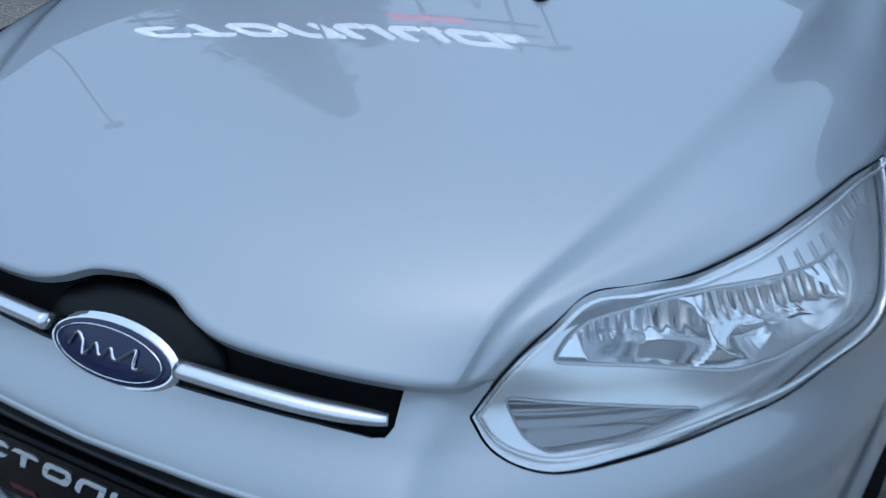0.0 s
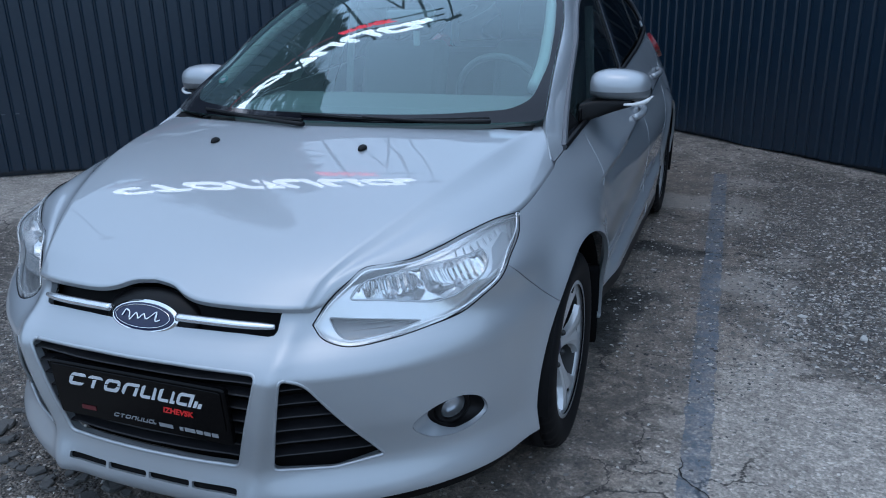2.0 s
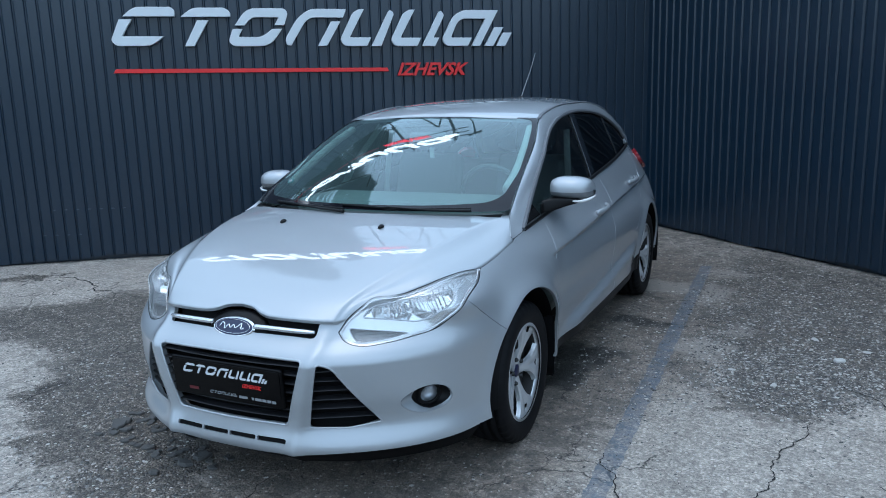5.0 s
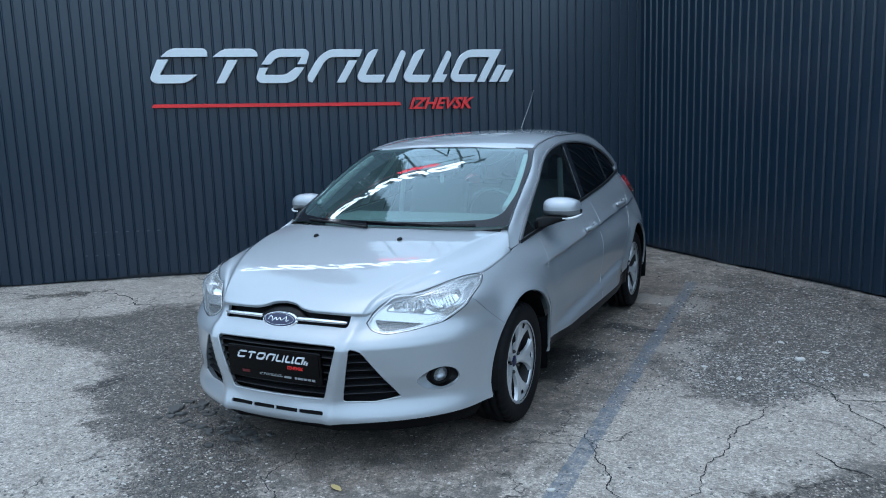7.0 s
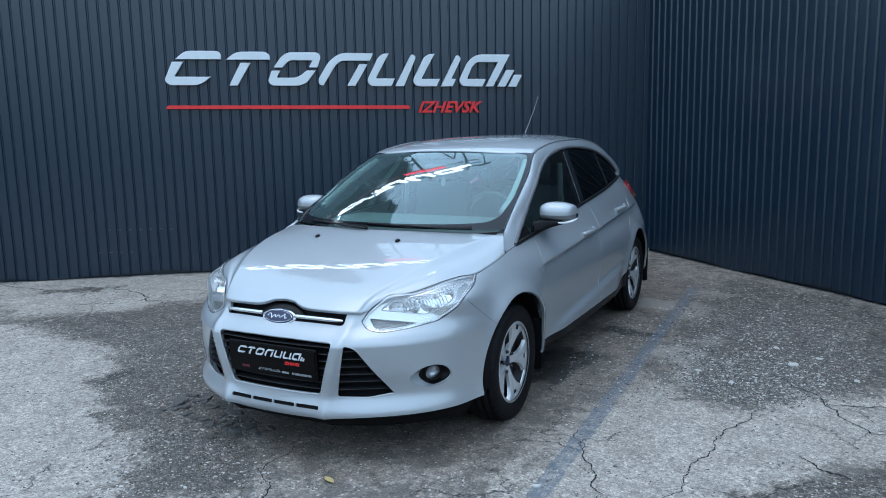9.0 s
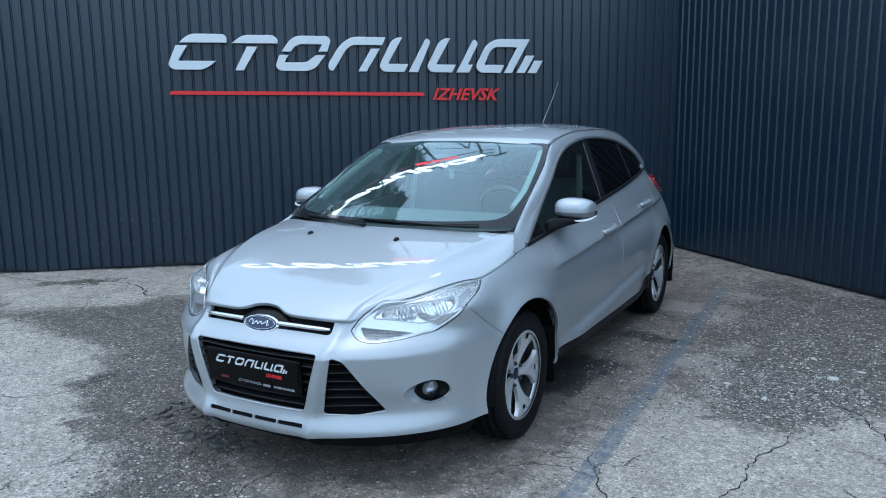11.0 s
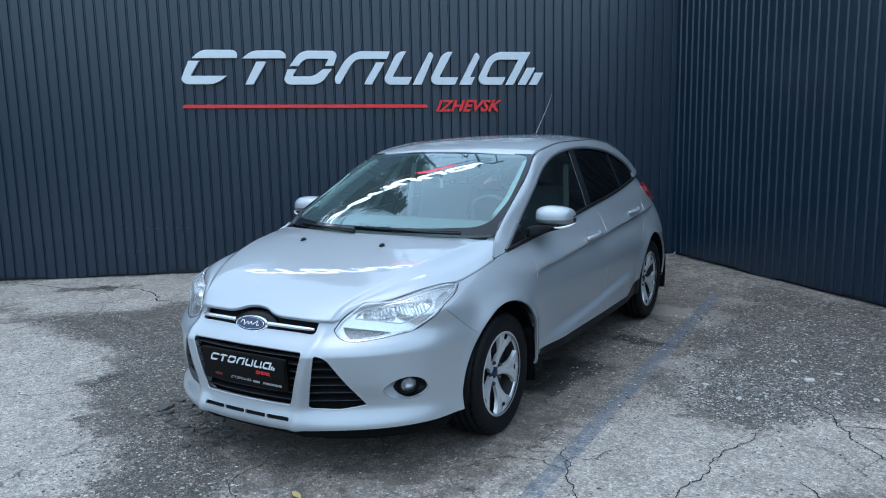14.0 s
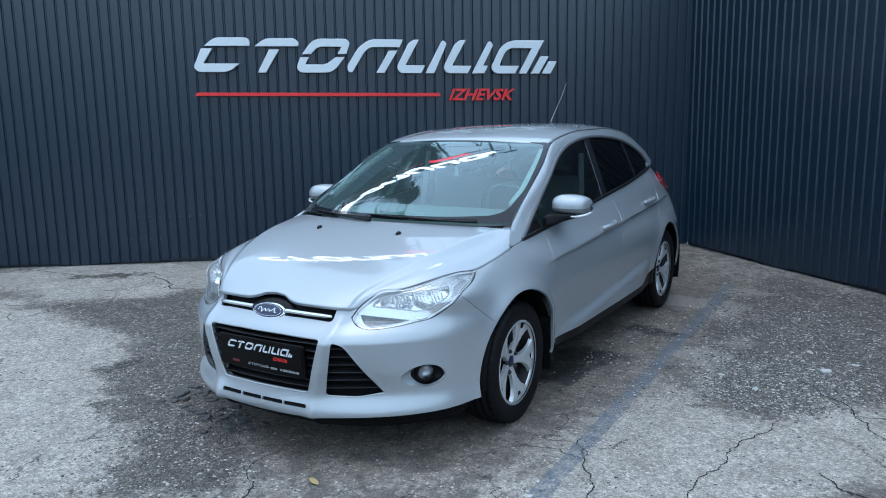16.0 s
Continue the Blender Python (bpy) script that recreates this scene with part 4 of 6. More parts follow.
stroke([(3.668, 0.183), (3.759, 0.183), (3.654, 0.000), (3.565, 0.000)], 0)
stroke([(3.757, 0.131), (3.849, 0.131), (3.780, 0.000), (3.688, 0.000)], 0)


def lettering(body, height, width, shear, m, extrude, material, parent, name="lettering"):
    """Raised type of a given height and width, leaning by shear, in the local x, z plane of m."""
    data = bpy.data.curves.new(name, "FONT")
    data.body, data.extrude, data.resolution_u, data.offset = body, 1.0, 3, 0.028
    tmp = bpy.data.objects.new(name, data)
    me = bpy.data.meshes.new_from_object(tmp)
    co = np.zeros(len(me.vertices) * 3)
    me.vertices.foreach_get("co", co)
    co = co.reshape(-1, 3)
    co -= (co[:, 0].min(), co[:, 1].min(), 0)
    co[:, :2] *= (width - shear * height) / co[:, 0].max(), height / co[:, 1].max()
    co = np.stack([co[:, 0] + shear * co[:, 1], -np.where(co[:, 2] > 0, extrude, 0.0), co[:, 1]], 1)
    me.vertices.foreach_set("co", co.ravel())
    me.materials.clear()
    me.materials.append(material)
    me.transform(m)
    me.update()
    ob = new(name, me)
    ob.parent = parent
    return ob


def dealer_sign(name, m, label, scale=1.0, flat=0.045, lit=False):
    """Letters of separate white strokes, a red rule and red lettering below; local x along, z up, -y out of the wall."""
    sign = tagged(new(name), label, "sign")
    for line in STROKES:
        part("letter_stroke", slab(line * scale, flat, 0.003, m @ Matrix.Translation((0, -0.02, 0))), letter_lit if lit else letter_white, sign)
    part("rule", slab(rounded(np.array([(0.0, -0.243), (2.585, -0.243), (2.570, -0.206), (0.022, -0.206)]) * scale, 0.0), 0.028, 0.002, m @ Matrix.Translation((0, -0.02, 0))), sign_red, sign, "red rule below the letters")
    lettering("IZHEVSK", 0.128 * scale, 0.745 * scale, 0.40, m @ Matrix.Translation((2.668 * scale, -0.02, -0.286 * scale)), 0.03, red_lit if lit else sign_red, sign, "city_lettering")
    # short spacers behind the strokes
    for x, z in ((0.15, 0.05), (0.83, 0.15), (1.15, 0.05), (1.70, 0.20), (2.30, 0.04), (2.80, 0.04), (3.20, 0.10), (0.3, -0.225), (1.3, -0.225), (2.3, -0.225)):
        part("spacer", block((0.02 * scale, 0.022, 0.02 * scale), m @ Vector((x * scale, -0.010, z * scale))), cladding, sign)
    return sign


SIGN_AT = frame_matrix(CORNER, BACK) @ Matrix.Translation((-5.38, 0.0, 2.014)) @ Matrix.Rotation(radians(0.95), 4, "Y")
dealer_sign("wall_sign", SIGN_AT, "white slanted dealer letters with red rule on navy wall")

# ---- what stands over and behind the back wall: a second sign on posts, lamps on arms, spruces ----
TOP_SIGN = frame_matrix(CORNER, BACK) @ Matrix.Translation((-6.28, 1.106, 4.50)) @ Matrix.Rotation(radians(-25), 4, "Z") @ Matrix.Rotation(radians(-1.0), 4, "Y") @ Matrix.Diagonal((1.16, 1.0, 0.88, 1.0))
roof_sign = dealer_sign("roof_sign", TOP_SIGN, "lit white slanted dealer letters standing on posts above the wall", 0.92, lit=True)
for x in (0.15, 1.0, 1.9, 2.75, 3.45):
    foot = TOP_SIGN @ Vector((x, 0.02, -0.95))
    part("sign_post", block((0.035, 0.035, 1.35), TOP_SIGN @ Vector((x, 0.02, -0.28)), 0.004), dark_steel, roof_sign)
    inward = frame_matrix(CORNER, BACK).inverted() @ foot
    tube("sign_bracket", [tuple(foot), tuple(frame_matrix(CORNER, BACK) @ Vector((inward.x, inward.y * 0.5, inward.z))), tuple(frame_matrix(CORNER, BACK) @ Vector((inward.x, 0.05, 3.53)))], 0.014, dark_steel, roof_sign, n=6)
for z in (-0.20, 0.05, 0.28):
    bm = block((3.65, 0.03, 0.03), (1.85, 0.02, z), 0.004)
    bmesh.ops.transform(bm, matrix=TOP_SIGN, verts=bm.verts)
    part("sign_rail", bm, dark_steel, roof_sign)
top_wall = frame_matrix(CORNER, BACK)
q = lambda a, y, z: tuple(top_wall @ Vector((a, y, z)))
for x in (-6.75, -4.35, -2.30):
    lamp = tagged(new("flood_lamp"), "small black flood lamp on a bent arm above the wall", "lamp", "flood lamps over the wall")
    tube("arm", [q(x, 0.04, 3.52), q(x, 0.0, 3.85), q(x + 0.03, -0.22, 4.12), q(x - 0.02, -0.82, 4.72)], 0.015, dark_steel, lamp, n=8)
    bm = block((0.24, 0.09, 0.045), (x - 0.02, -0.85, 4.71), 0.012)
    bmesh.ops.transform(bm, matrix=top_wall, verts=bm.verts)
    part("lamp_head", bm, dark_steel, lamp)
brace = tagged(new("sign_brace"), "black steel brace beside the lit letters", "brace")
tube("strut", [q(-3.02, 0.03, 3.52), q(-2.91, 0.03, 4.05), q(-2.80, 0.03, 4.55)], 0.016, dark_steel, brace, n=8)
tube("strut", [q(-2.55, 0.03, 3.52), q(-2.67, 0.03, 4.05), q(-2.80, 0.03, 4.55)], 0.016, dark_steel, brace, n=8)
tube("cable", [q(-4.6, 0.02, 3.56), q(-3.7, 0.02, 3.75), q(-2.80, 0.02, 4.50)], 0.006, dark_steel, brace, n=6)


def spruce(at, height, radius, seed):
    """A spruce: tapered trunk, drooping whorled boughs, each with many needle sprays."""
    rnd = random.Random(seed)
    t = tagged(new("spruce"), "tall dark green spruce behind the steel wall", "tree")
    tube("trunk", [(at[0], at[1], 0), (at[0], at[1], height * 0.5), (at[0], at[1], height)], [0.16, 0.10, 0.01], bark, t, n=8)
    verts, faces = [], []
    z = 1.2
    while z < height - 0.15:
        f = (z - 1.2) / (height - 1.2)
        reach = radius * (1 - f) ** 0.85 + 0.12
        for k in range(int(13 + 5 * (1 - f))):
            a = rnd.uniform(0, 6.283)
            long = reach * rnd.uniform(0.65, 1.12)
            n = int(10 + 26 * (1 - f))
            for j in range(n):
                s = (j + rnd.random()) / n
                d = long * s
                x, y = at[0] + d * math.cos(a), at[1] + d * math.sin(a)
                zz = z - 0.28 * d + 0.20 * d * d / max(reach, 0.3) + rnd.uniform(-0.05, 0.05)
                w = a + rnd.choice((-1, 1)) * rnd.uniform(0.5, 1.3)
                size = rnd.uniform(0.16, 0.36) * (1.1 - 0.5 * s)
                k0 = len(verts)
                ex, ey = math.cos(w) * size, math.sin(w) * size
                qx, qy = -math.sin(w) * size * 0.16, math.cos(w) * size * 0.16
                dz = -size * rnd.uniform(0.1, 0.6)
                verts += [(x, y, zz), (x + ex * 0.5 + qx, y + ey * 0.5 + qy, zz + dz * 0.4), (x + ex, y + ey, zz + dz), (x + ex * 0.5 - qx, y + ey * 0.5 - qy, zz + dz * 0.5)]
                faces.append((k0, k0 + 1, k0 + 2, k0 + 3))
        z += rnd.uniform(0.16, 0.26)
    me = bpy.data.meshes.new("crown")
    me.from_pydata(verts, [], faces)
    me.materials.append(needles)
    crown = new("crown", me)
    crown.parent = t
    return t


wall_at = frame_matrix(CORNER, BACK)
for x, off, height, radius, seed in ((-5.35, 2.9, 9.8, 2.0, 1), (-4.15, 3.0, 7.6, 1.7, 2)):
    p = wall_at @ Vector((x, off, 0))
    spruce((p.x, p.y), height, radius, seed)

# ---- the car ----
car = tagged(new("car"), "silver metallic five-door hatchback parked on cracked asphalt", "car")


def flank(y, z):
    return skin(s_of_y(y), z)


def arc(y0, z0, r, a, b, n=40):
    w = np.radians(np.linspace(a, b, n))
    return [(y0 + r * math.cos(t), z0 + r * math.sin(t)) for t in w]


def sz(points):
    """(y, z) on the flank to (arc length, z)."""
    return [(float(s_of_y(y)), z) for y, z in points]


# outline of the headlamp on the skin (arc length, height), from its inner tip along the bottom, tail and top
LAMP_LOW = spline([(0.472, 0.676), (0.492, 0.650), (0.550, 0.632), (0.655, 0.636), (0.762, 0.649), (0.870, 0.669), (0.948, 0.712), (1.022, 0.757), (1.160, 0.794), (1.222, 0.829)], 40)
LAMP_TOP = spline([(1.222, 0.829), (1.10, 0.835), (0.950, 0.824), (0.845, 0.806), (0.765, 0.791), (0.690, 0.786), (0.625, 0.783), (0.572, 0.758), (0.515, 0.722), (0.472, 0.676)], 40)
JOIN = int(np.argmax(LAMP_LOW[::-1][:, 0] < 1.03))
LAMP = np.vstack([LAMP_LOW[:-1], LAMP_TOP[:-1]])

# bonnet: lines from the centre to its ridge, front to back, and on to the side edge that it shares with the lamp and wing
HOOD = [
    [(0, -0.797, 0.753), (0.06, -0.806, 0.748), (0.10, -0.822, 0.736), (0.145, -0.830, 0.728), (0.26, -0.822, 0.724), (0.36, -0.800, 0.7195), (0.40, -0.783, 0.7175)],
    [(0, -0.700, 0.805), (0.09, -0.703, 0.804), (0.16, -0.708, 0.802), (0.22, -0.711, 0.799), (0.31, -0.711, 0.794), (0.395, -0.703, 0.785), (0.430, -0.695, 0.777)],
    [(0, -0.560, 0.8550), (0.10, -0.561, 0.8560), (0.19, -0.564, 0.8545), (0.27, -0.568, 0.8525), (0.37, -0.570, 0.8465), (0.455, -0.568, 0.8385), (0.495, -0.562, 0.8315)],
    [(0, -0.370, 0.9092), (0.11, -0.371, 0.9067), (0.21, -0.373, 0.9052), (0.31, -0.378, 0.9032), (0.42, -0.384, 0.8982), (0.515, -0.388, 0.8892), (0.560, -0.387, 0.8812)],
    [(0, -0.190, 0.9515), (0.12, -0.189, 0.9500), (0.23, -0.187, 0.9485), (0.34, -0.184, 0.9465), (0.46, -0.182, 0.9405), (0.565, -0.180, 0.9305), (0.615, -0.182, 0.9235)],
    [(0, -0.060, 0.9770), (0.12, -0.054, 0.9770), (0.24, -0.045, 0.9760), (0.36, -0.028, 0.9730), (0.48, 0.000, 0.9670), (0.600, 0.035, 0.9560), (0.655, 0.036, 0.9450)],
    [(0, 0.000, 0.986), (0.12, 0.008, 0.986), (0.24, 0.024, 0.985), (0.36, 0.050, 0.982), (0.48, 0.085, 0.978), (0.60, 0.150, 0.971), (0.665, 0.205, 0.967), (0.706, 0.252, 0.965)],
]
# an even crown between the ridges
def crowned(line):
    (x0, y0, z0), (xr, yr, zr) = line[0], line[-1]
    bend = 0.030 * xr * xr
    return [(xr * u, y0 + (yr - y0) * u * u, z0 - bend * u * u + 0.45 * (zr - z0 + bend) * u**5) for u in (0, 0.2, 0.4, 0.55, 0.7, 0.8, 0.9, 1)]


HOOD[1:6] = [crowned(line) for line in HOOD[1:6]]
HOOD_EDGE = skin(np.array([0.502, 0.568, 0.765, 0.950, 1.210, s_of_y(-0.09), s_of_y(0.078)]), np.array([0.7135, 0.755, 0.791, 0.823, 0.830, 0.852, 0.876]))
outer_lines = [[a[-1], tuple(0.72 * np.array(a[-1]) + 0.28 * e - (0, 0, 0.6 * k)), tuple(0.35 * np.array(a[-1]) + 0.65 * e + (0, 0, 0.4 * k)), tuple(e)] for a, e, k in zip(HOOD, HOOD_EDGE, (0.003, 0.008, 0.011, 0.011, 0.010, 0.008, 0.004))]
outer_lines[-1] = [(0.706, 0.252, 0.965), (0.724, 0.215, 0.958), (0.750, 0.148, 0.929), tuple(HOOD_EDGE[-1])]
inner = loft(HOOD, 74, 40)
keep = smooth(5, 16, np.arange(74))[1:-1, None, None] * 0.25
for _ in range(90):      # an even sheet behind the nose
    inner[1:-1] += keep * (inner[2:] + inner[:-2] - 2 * inner[1:-1])
outer_sheet = loft(outer_lines, 74, 14)
outer_sheet += (inner[:, -1:] - outer_sheet[:, :1]) * np.linspace(1, 0, 14)[None, :, None]
half = np.concatenate([inner, outer_sheet[:, 1:]], 1)
full = np.concatenate([half[:, :0:-1] * (-1, 1, 1), half], 1)
rim_f, rim_b = full[:1] - (0, -0.006, 0.012), full[-1:] - (0, 0.004, 0.02)
full = np.concatenate([rim_f, full, rim_b], 0)
side = np.array([0.006, 0, -0.018])
full = np.concatenate([full[:, :1] + side, full, full[:, -1:] - side * (1, 1, -1)], 1)
hood = grid_part("hood", full, silver, car, "silver bonnet with two soft ridges", turn=True, rim=True)

# front bumper
bottom = spline([(0, 0.224), (0.20, 0.229), (0.33, 0.236), (0.50, 0.241), (0.75, 0.243), (0.95, 0.248), (1.055, 0.255)], 30)
arch_front = sz(arc(-0.013, HUB_Z, 0.381, 188, 133, 16))
lamp_part = [tuple(p) for p in LAMP_LOW[::-1][JOIN:]] + [(0.490, 0.695), (0.501, 0.7125)]
grille_top = [(0.440, 0.7165), (0.402, 0.718), (0.388, 0.702), (0.378, 0.670), (0.368, 0.661), (0.35, 0.659), (0.28, 0.664), (0.18, 0.667), (0.09, 0.667), (0, 0.667)]
left_half = [tuple(p) for p in bottom] + arch_front + lamp_part + grille_top
right_half = [(-s, z) for s, z in left_half[::-1]][1:-1]
GRILLE = rounded([(-0.340, 0.596), (-0.262, 0.338), (0.262, 0.338), (0.340, 0.596), (0.12, 0.603), (-0.12, 0.603)], 0.02)
VENT = rounded([(0.392, 0.588), (0.345, 0.332), (0.50, 0.326), (0.628, 0.342), (0.52, 0.468), (0.445, 0.570)], [0.015, 0.02, 0.02, 0.012, 0.1, 0.05])
FOG = spline([(0.696, 0.412), (0.742, 0.448), (0.825, 0.463), (0.888, 0.438), (0.906, 0.398), (0.874, 0.371), (0.793, 0.358), (0.728, 0.376)], 36, closed=True)
SLOTS = [rounded([(a, 0.273), (b, 0.273), (b, 0.288), (a, 0.288)], 0.005) for a, b in ((-0.258, -0.134), (-0.124, -0.005), (0.005, 0.124), (0.134, 0.258))]
mirror_s = lambda line: [(-s, z) for s, z in line]
bumper = panel("front_bumper", left_half + right_half, skin, silver, car,
               holes=[GRILLE, VENT, mirror_s(VENT), FOG, mirror_s(FOG), *SLOTS], step=0.0125, deep=0.03, label="silver front bumper with three dark intakes")


def recess(name, line, depth, material, parent, flip=1, label=""):
    """A backing sheet behind an opening of the skin."""
    back = lambda s, z: skin(s, z) - normals(skin, np.stack([s, z], 1)) * depth
    grown = inset(dense(line, 0.03) if area(np.asarray(line)) > 0 else dense(line, 0.03)[::-1], -0.012)
    return panel(name, grown, back, material, parent, step=0.03, gap=0, depth=0, flip=flip, label=label)


def slats(line, levels, parent, width, flip=1):
    """Horizontal bars across an opening, one part each."""
    p = np.asarray(dense(line, 0.01))
    for z in levels:
        q = np.roll(p, -1, axis=0)
        cut = (p[:, 1] - z) * (q[:, 1] - z) < 0
        xs = p[cut, 0] + (z - p[cut, 1]) * (q[cut, 0] - p[cut, 0]) / (q[cut, 1] - p[cut, 1])
        s = np.linspace(xs.min() - 0.008, xs.max() + 0.008, 24)
        c = skin(s, np.full(24, z))
        n = normals(skin, np.stack([s, np.full(24, z)], 1))
        rows = [c - n * a + (0, 0, b) for a, b in ((0.048, width * 0.5), (0.016, width * 0.35), (0.012, 0), (0.016, -width * 0.35), (0.048, -width * 0.5))]
        grid_part("slat", np.stack(rows), slat_black, parent, flip=flip, turn=True)


grille = recess("lower_grille", GRILLE, 0.06, dark, car, label="black lower grille with horizontal slats")
slats(GRILLE, (0.362, 0.395, 0.43, 0.465, 0.50, 0.535, 0.57), grille, 0.007)
for flip in (1, -1):
    intake = recess("side_intake", VENT, 0.055, dark, car, flip, "black triangular side intake with thin slats")
    slats(VENT, (0.362, 0.40, 0.438, 0.476, 0.514, 0.552), intake, 0.005, flip)
for line, r in ((GRILLE, 0.006), (VENT, 0.005)):
    for flip in (1, -1) if line is VENT else (1,):
        lip = skin(*np.vstack([dense(line, 0.02), dense(line, 0.02)[:1]]).T)
        tube("intake_edge", [tuple(p) for p in lip - normals(skin, np.vstack([dense(line, 0.02), dense(line, 0.02)[:1]])) * (r * 0.75)], r, silver, bumper, n=8, flip=flip, samples=160)
for line in SLOTS:
    recess("lower_slot", line, 0.009, dark, car)

# upper grille: black trough, chrome bars, badge on its black boss
trough = panel("upper_grille", [(-0.392, 0.648), (0.392, 0.648), (0.40, 0.735), (0.2, 0.735), (0, 0.735), (-0.2, 0.735), (-0.40, 0.735)],
               lambda s, z: skin(s, z) - normals(skin, np.stack([s, z], 1)) * 0.035, dark, car, step=0.03, gap=0, depth=0, label="black upper grille slot")
for flip in (1, -1):
    tube("chrome_bar", [(0.100, -0.853, 0.689), (0.19, -0.847, 0.688), (0.27, -0.836, 0.685), (0.338, -0.818, 0.681), (0.344, -0.816, 0.681)], [0.0120, 0.0120, 0.0120, 0.0115, 0.007], bar_metal, trough, "bright chrome grille bar", n=10, flat=0.8, flip=flip)
BADGE = Matrix.Translation((0, -0.851, 0.676)) @ Matrix.Rotation(radians(-33), 4, "X") @ Matrix.Diagonal((1.12, 1.0, 1.12, 1.0))


def ellipse(a, b, n=48, power=2.0):
    w = np.linspace(0, 2 * math.pi, n, endpoint=False)
    c, s = np.cos(w), np.sin(w)
    return np.stack([a * np.sign(c) * np.abs(c) ** (2 / power), b * np.sign(s) * np.abs(s) ** (2 / power)], 1)


def dome(a, b, y0, y1, rings=6, n=48, power=2.0, m=None):
    """A low oval cap: the outline at y0 rising to the middle at y1."""
    bm = bmesh.new()
    rows = []
    for k in range(rings):
        t = k / rings
        r = math.cos(t * math.pi / 2)
        rows.append([bm.verts.new((x * r, y0 + (y1 - y0) * math.sin(t * math.pi / 2), z * r)) for x, z in ellipse(a, b, n, power)])
    tip = bm.verts.new((0, y1, 0))
    for p, q in zip(rows, rows[1:]):
        for i in range(n):
            bm.faces.new((p[i], p[(i + 1) % n], q[(i + 1) % n], q[i]))
    for i in range(n):
        bm.faces.new((rows[-1][i], rows[-1][(i + 1) % n], tip))
    if m is not None:
        bmesh.ops.transform(bm, matrix=m, verts=bm.verts)
    return bm


badge = part("badge", dome(0.122, 0.064, 0.030, -0.003, 10, 64, 2.3, BADGE @ Matrix.Translation((0, 0, 0.006))), plastic, car, "oval blue badge with a bright rim on a black boss", smooth=True)
part("badge_rim", slab(ellipse(0.0885, 0.0375), 0.016, 0.005, BADGE @ Matrix.Translation((0, 0.010, 0))), chrome, badge, "bright rim")
part("badge_field", dome(0.0805, 0.030, -0.0063, -0.0105, m=BADGE), badge_blue, badge, "dark blue oval field")
ring = [(0.0715 * math.cos(t), -0.0106, 0.0245 * math.sin(t)) for t in np.linspace(0, 2 * math.pi, 49)]
tube("badge_line", [tuple(BADGE @ Vector(p)) for p in ring], 0.0008, chrome, badge, n=5, samples=96)
# a plain flowing mark in place of the lettering
mark = [(x, -0.0118, h) for x, h in ((-0.052, -0.004), (-0.044, 0.010), (-0.034, 0.004), (-0.030, -0.010), (-0.016, 0.005), (-0.008, -0.006), (0.004, 0.005), (0.012, -0.005), (0.026, 0.004), (0.036, 0.012), (0.038, -0.007), (0.050, -0.003))]
tube("badge_mark", [tuple(BADGE @ Vector(p)) for p in mark], 0.0022, chrome, badge, n=6)

# black strip standing for the underside and its shadow below the bumper's lower edge
panel("underside_shade", [(-1.04, 0.165), (1.04, 0.165), (1.04, 0.262), (0.5, 0.250), (0, 0.240), (-0.5, 0.250), (-1.04, 0.262)], lambda s, z: skin(s, z) - normals(skin, np.stack([s, z], 1)) * 0.016, dark, car, step=0.04, gap=0, depth=0.02, label="black strip for the underside and shadow below the bumper")

# number plate frame with the dealer's plate
PLATE = Matrix.Translation((0.0, -0.906, 0.482)) @ Matrix.Rotation(radians(3), 4, "X")
plate = part("plate_frame", slab(rounded([(-0.262, -0.078), (0.262, -0.078), (0.262, 0.078), (-0.262, 0.078)], 0.012), 0.016, 0.004, PLATE), plate_black, car, "black dealer plate with white and red lettering")
part("plate_sheet", slab(rounded([(-0.252, -0.036), (0.252, -0.036), (0.252, 0.070), (-0.252, 0.070)], 0.008), 0.003, 0.001, PLATE @ Matrix.Translation((0, -0.016, 0))), plate_black, plate)

# ---- car: wings, doors, quarters ----
DOOR_FRONT = spline([(0.505, 0.912), (0.468, 0.852), (0.418, 0.777), (0.405, 0.65), (0.425, 0.50), (0.452, 0.318)], 16)
DOOR_MID = spline([(1.642, 1.000), (1.650, 0.883), (1.602, 0.796), (1.535, 0.58), (1.488, 0.316)], 16)
DOOR_REAR = spline([(2.592, 1.086), (2.636, 0.964), (2.555, 0.800), (2.352, 0.697), (2.160, 0.556), (2.035, 0.42), (1.990, 0.316)], 22)
belt = lambda a, b, n=14, d=0.0: [(float(y), float(BELT_Z(y)) + d) for y in np.linspace(a, b, n)]
lamp_tail = [(float(np.interp(s, _s, _p[:, 1])), z) for s, z in LAMP_LOW[::-1][:JOIN + 1]]
HOOD_SIDE = spline([(-0.248, 0.830), (-0.09, 0.852), (0.078, 0.876)], 8)
wing_line = ([tuple(p) for p in HOOD_SIDE] + belt(0.11, 0.50, 8) + [tuple(p) for p in DOOR_FRONT] + [(0.455, 0.30), (0.35, 0.27)]
             + arc(-0.013, HUB_Z, 0.381, -6, 133, 44) + lamp_tail[::-1])
front_door_line = belt(1.64, 0.51, 20) + [tuple(p) for p in DOOR_FRONT[1:]] + [tuple(p) for p in DOOR_MID[:0:-1]]
rear_door_line = belt(2.59, 1.645, 18) + [tuple(p) for p in DOOR_MID[1:]] + [tuple(p) for p in DOOR_REAR[:0:-1]]
sill_line = [(0.455, 0.315), (0.455, 0.275), (1.2, 0.265), (2.285, 0.275), (2.30, 0.38), (2.02, 0.313)]
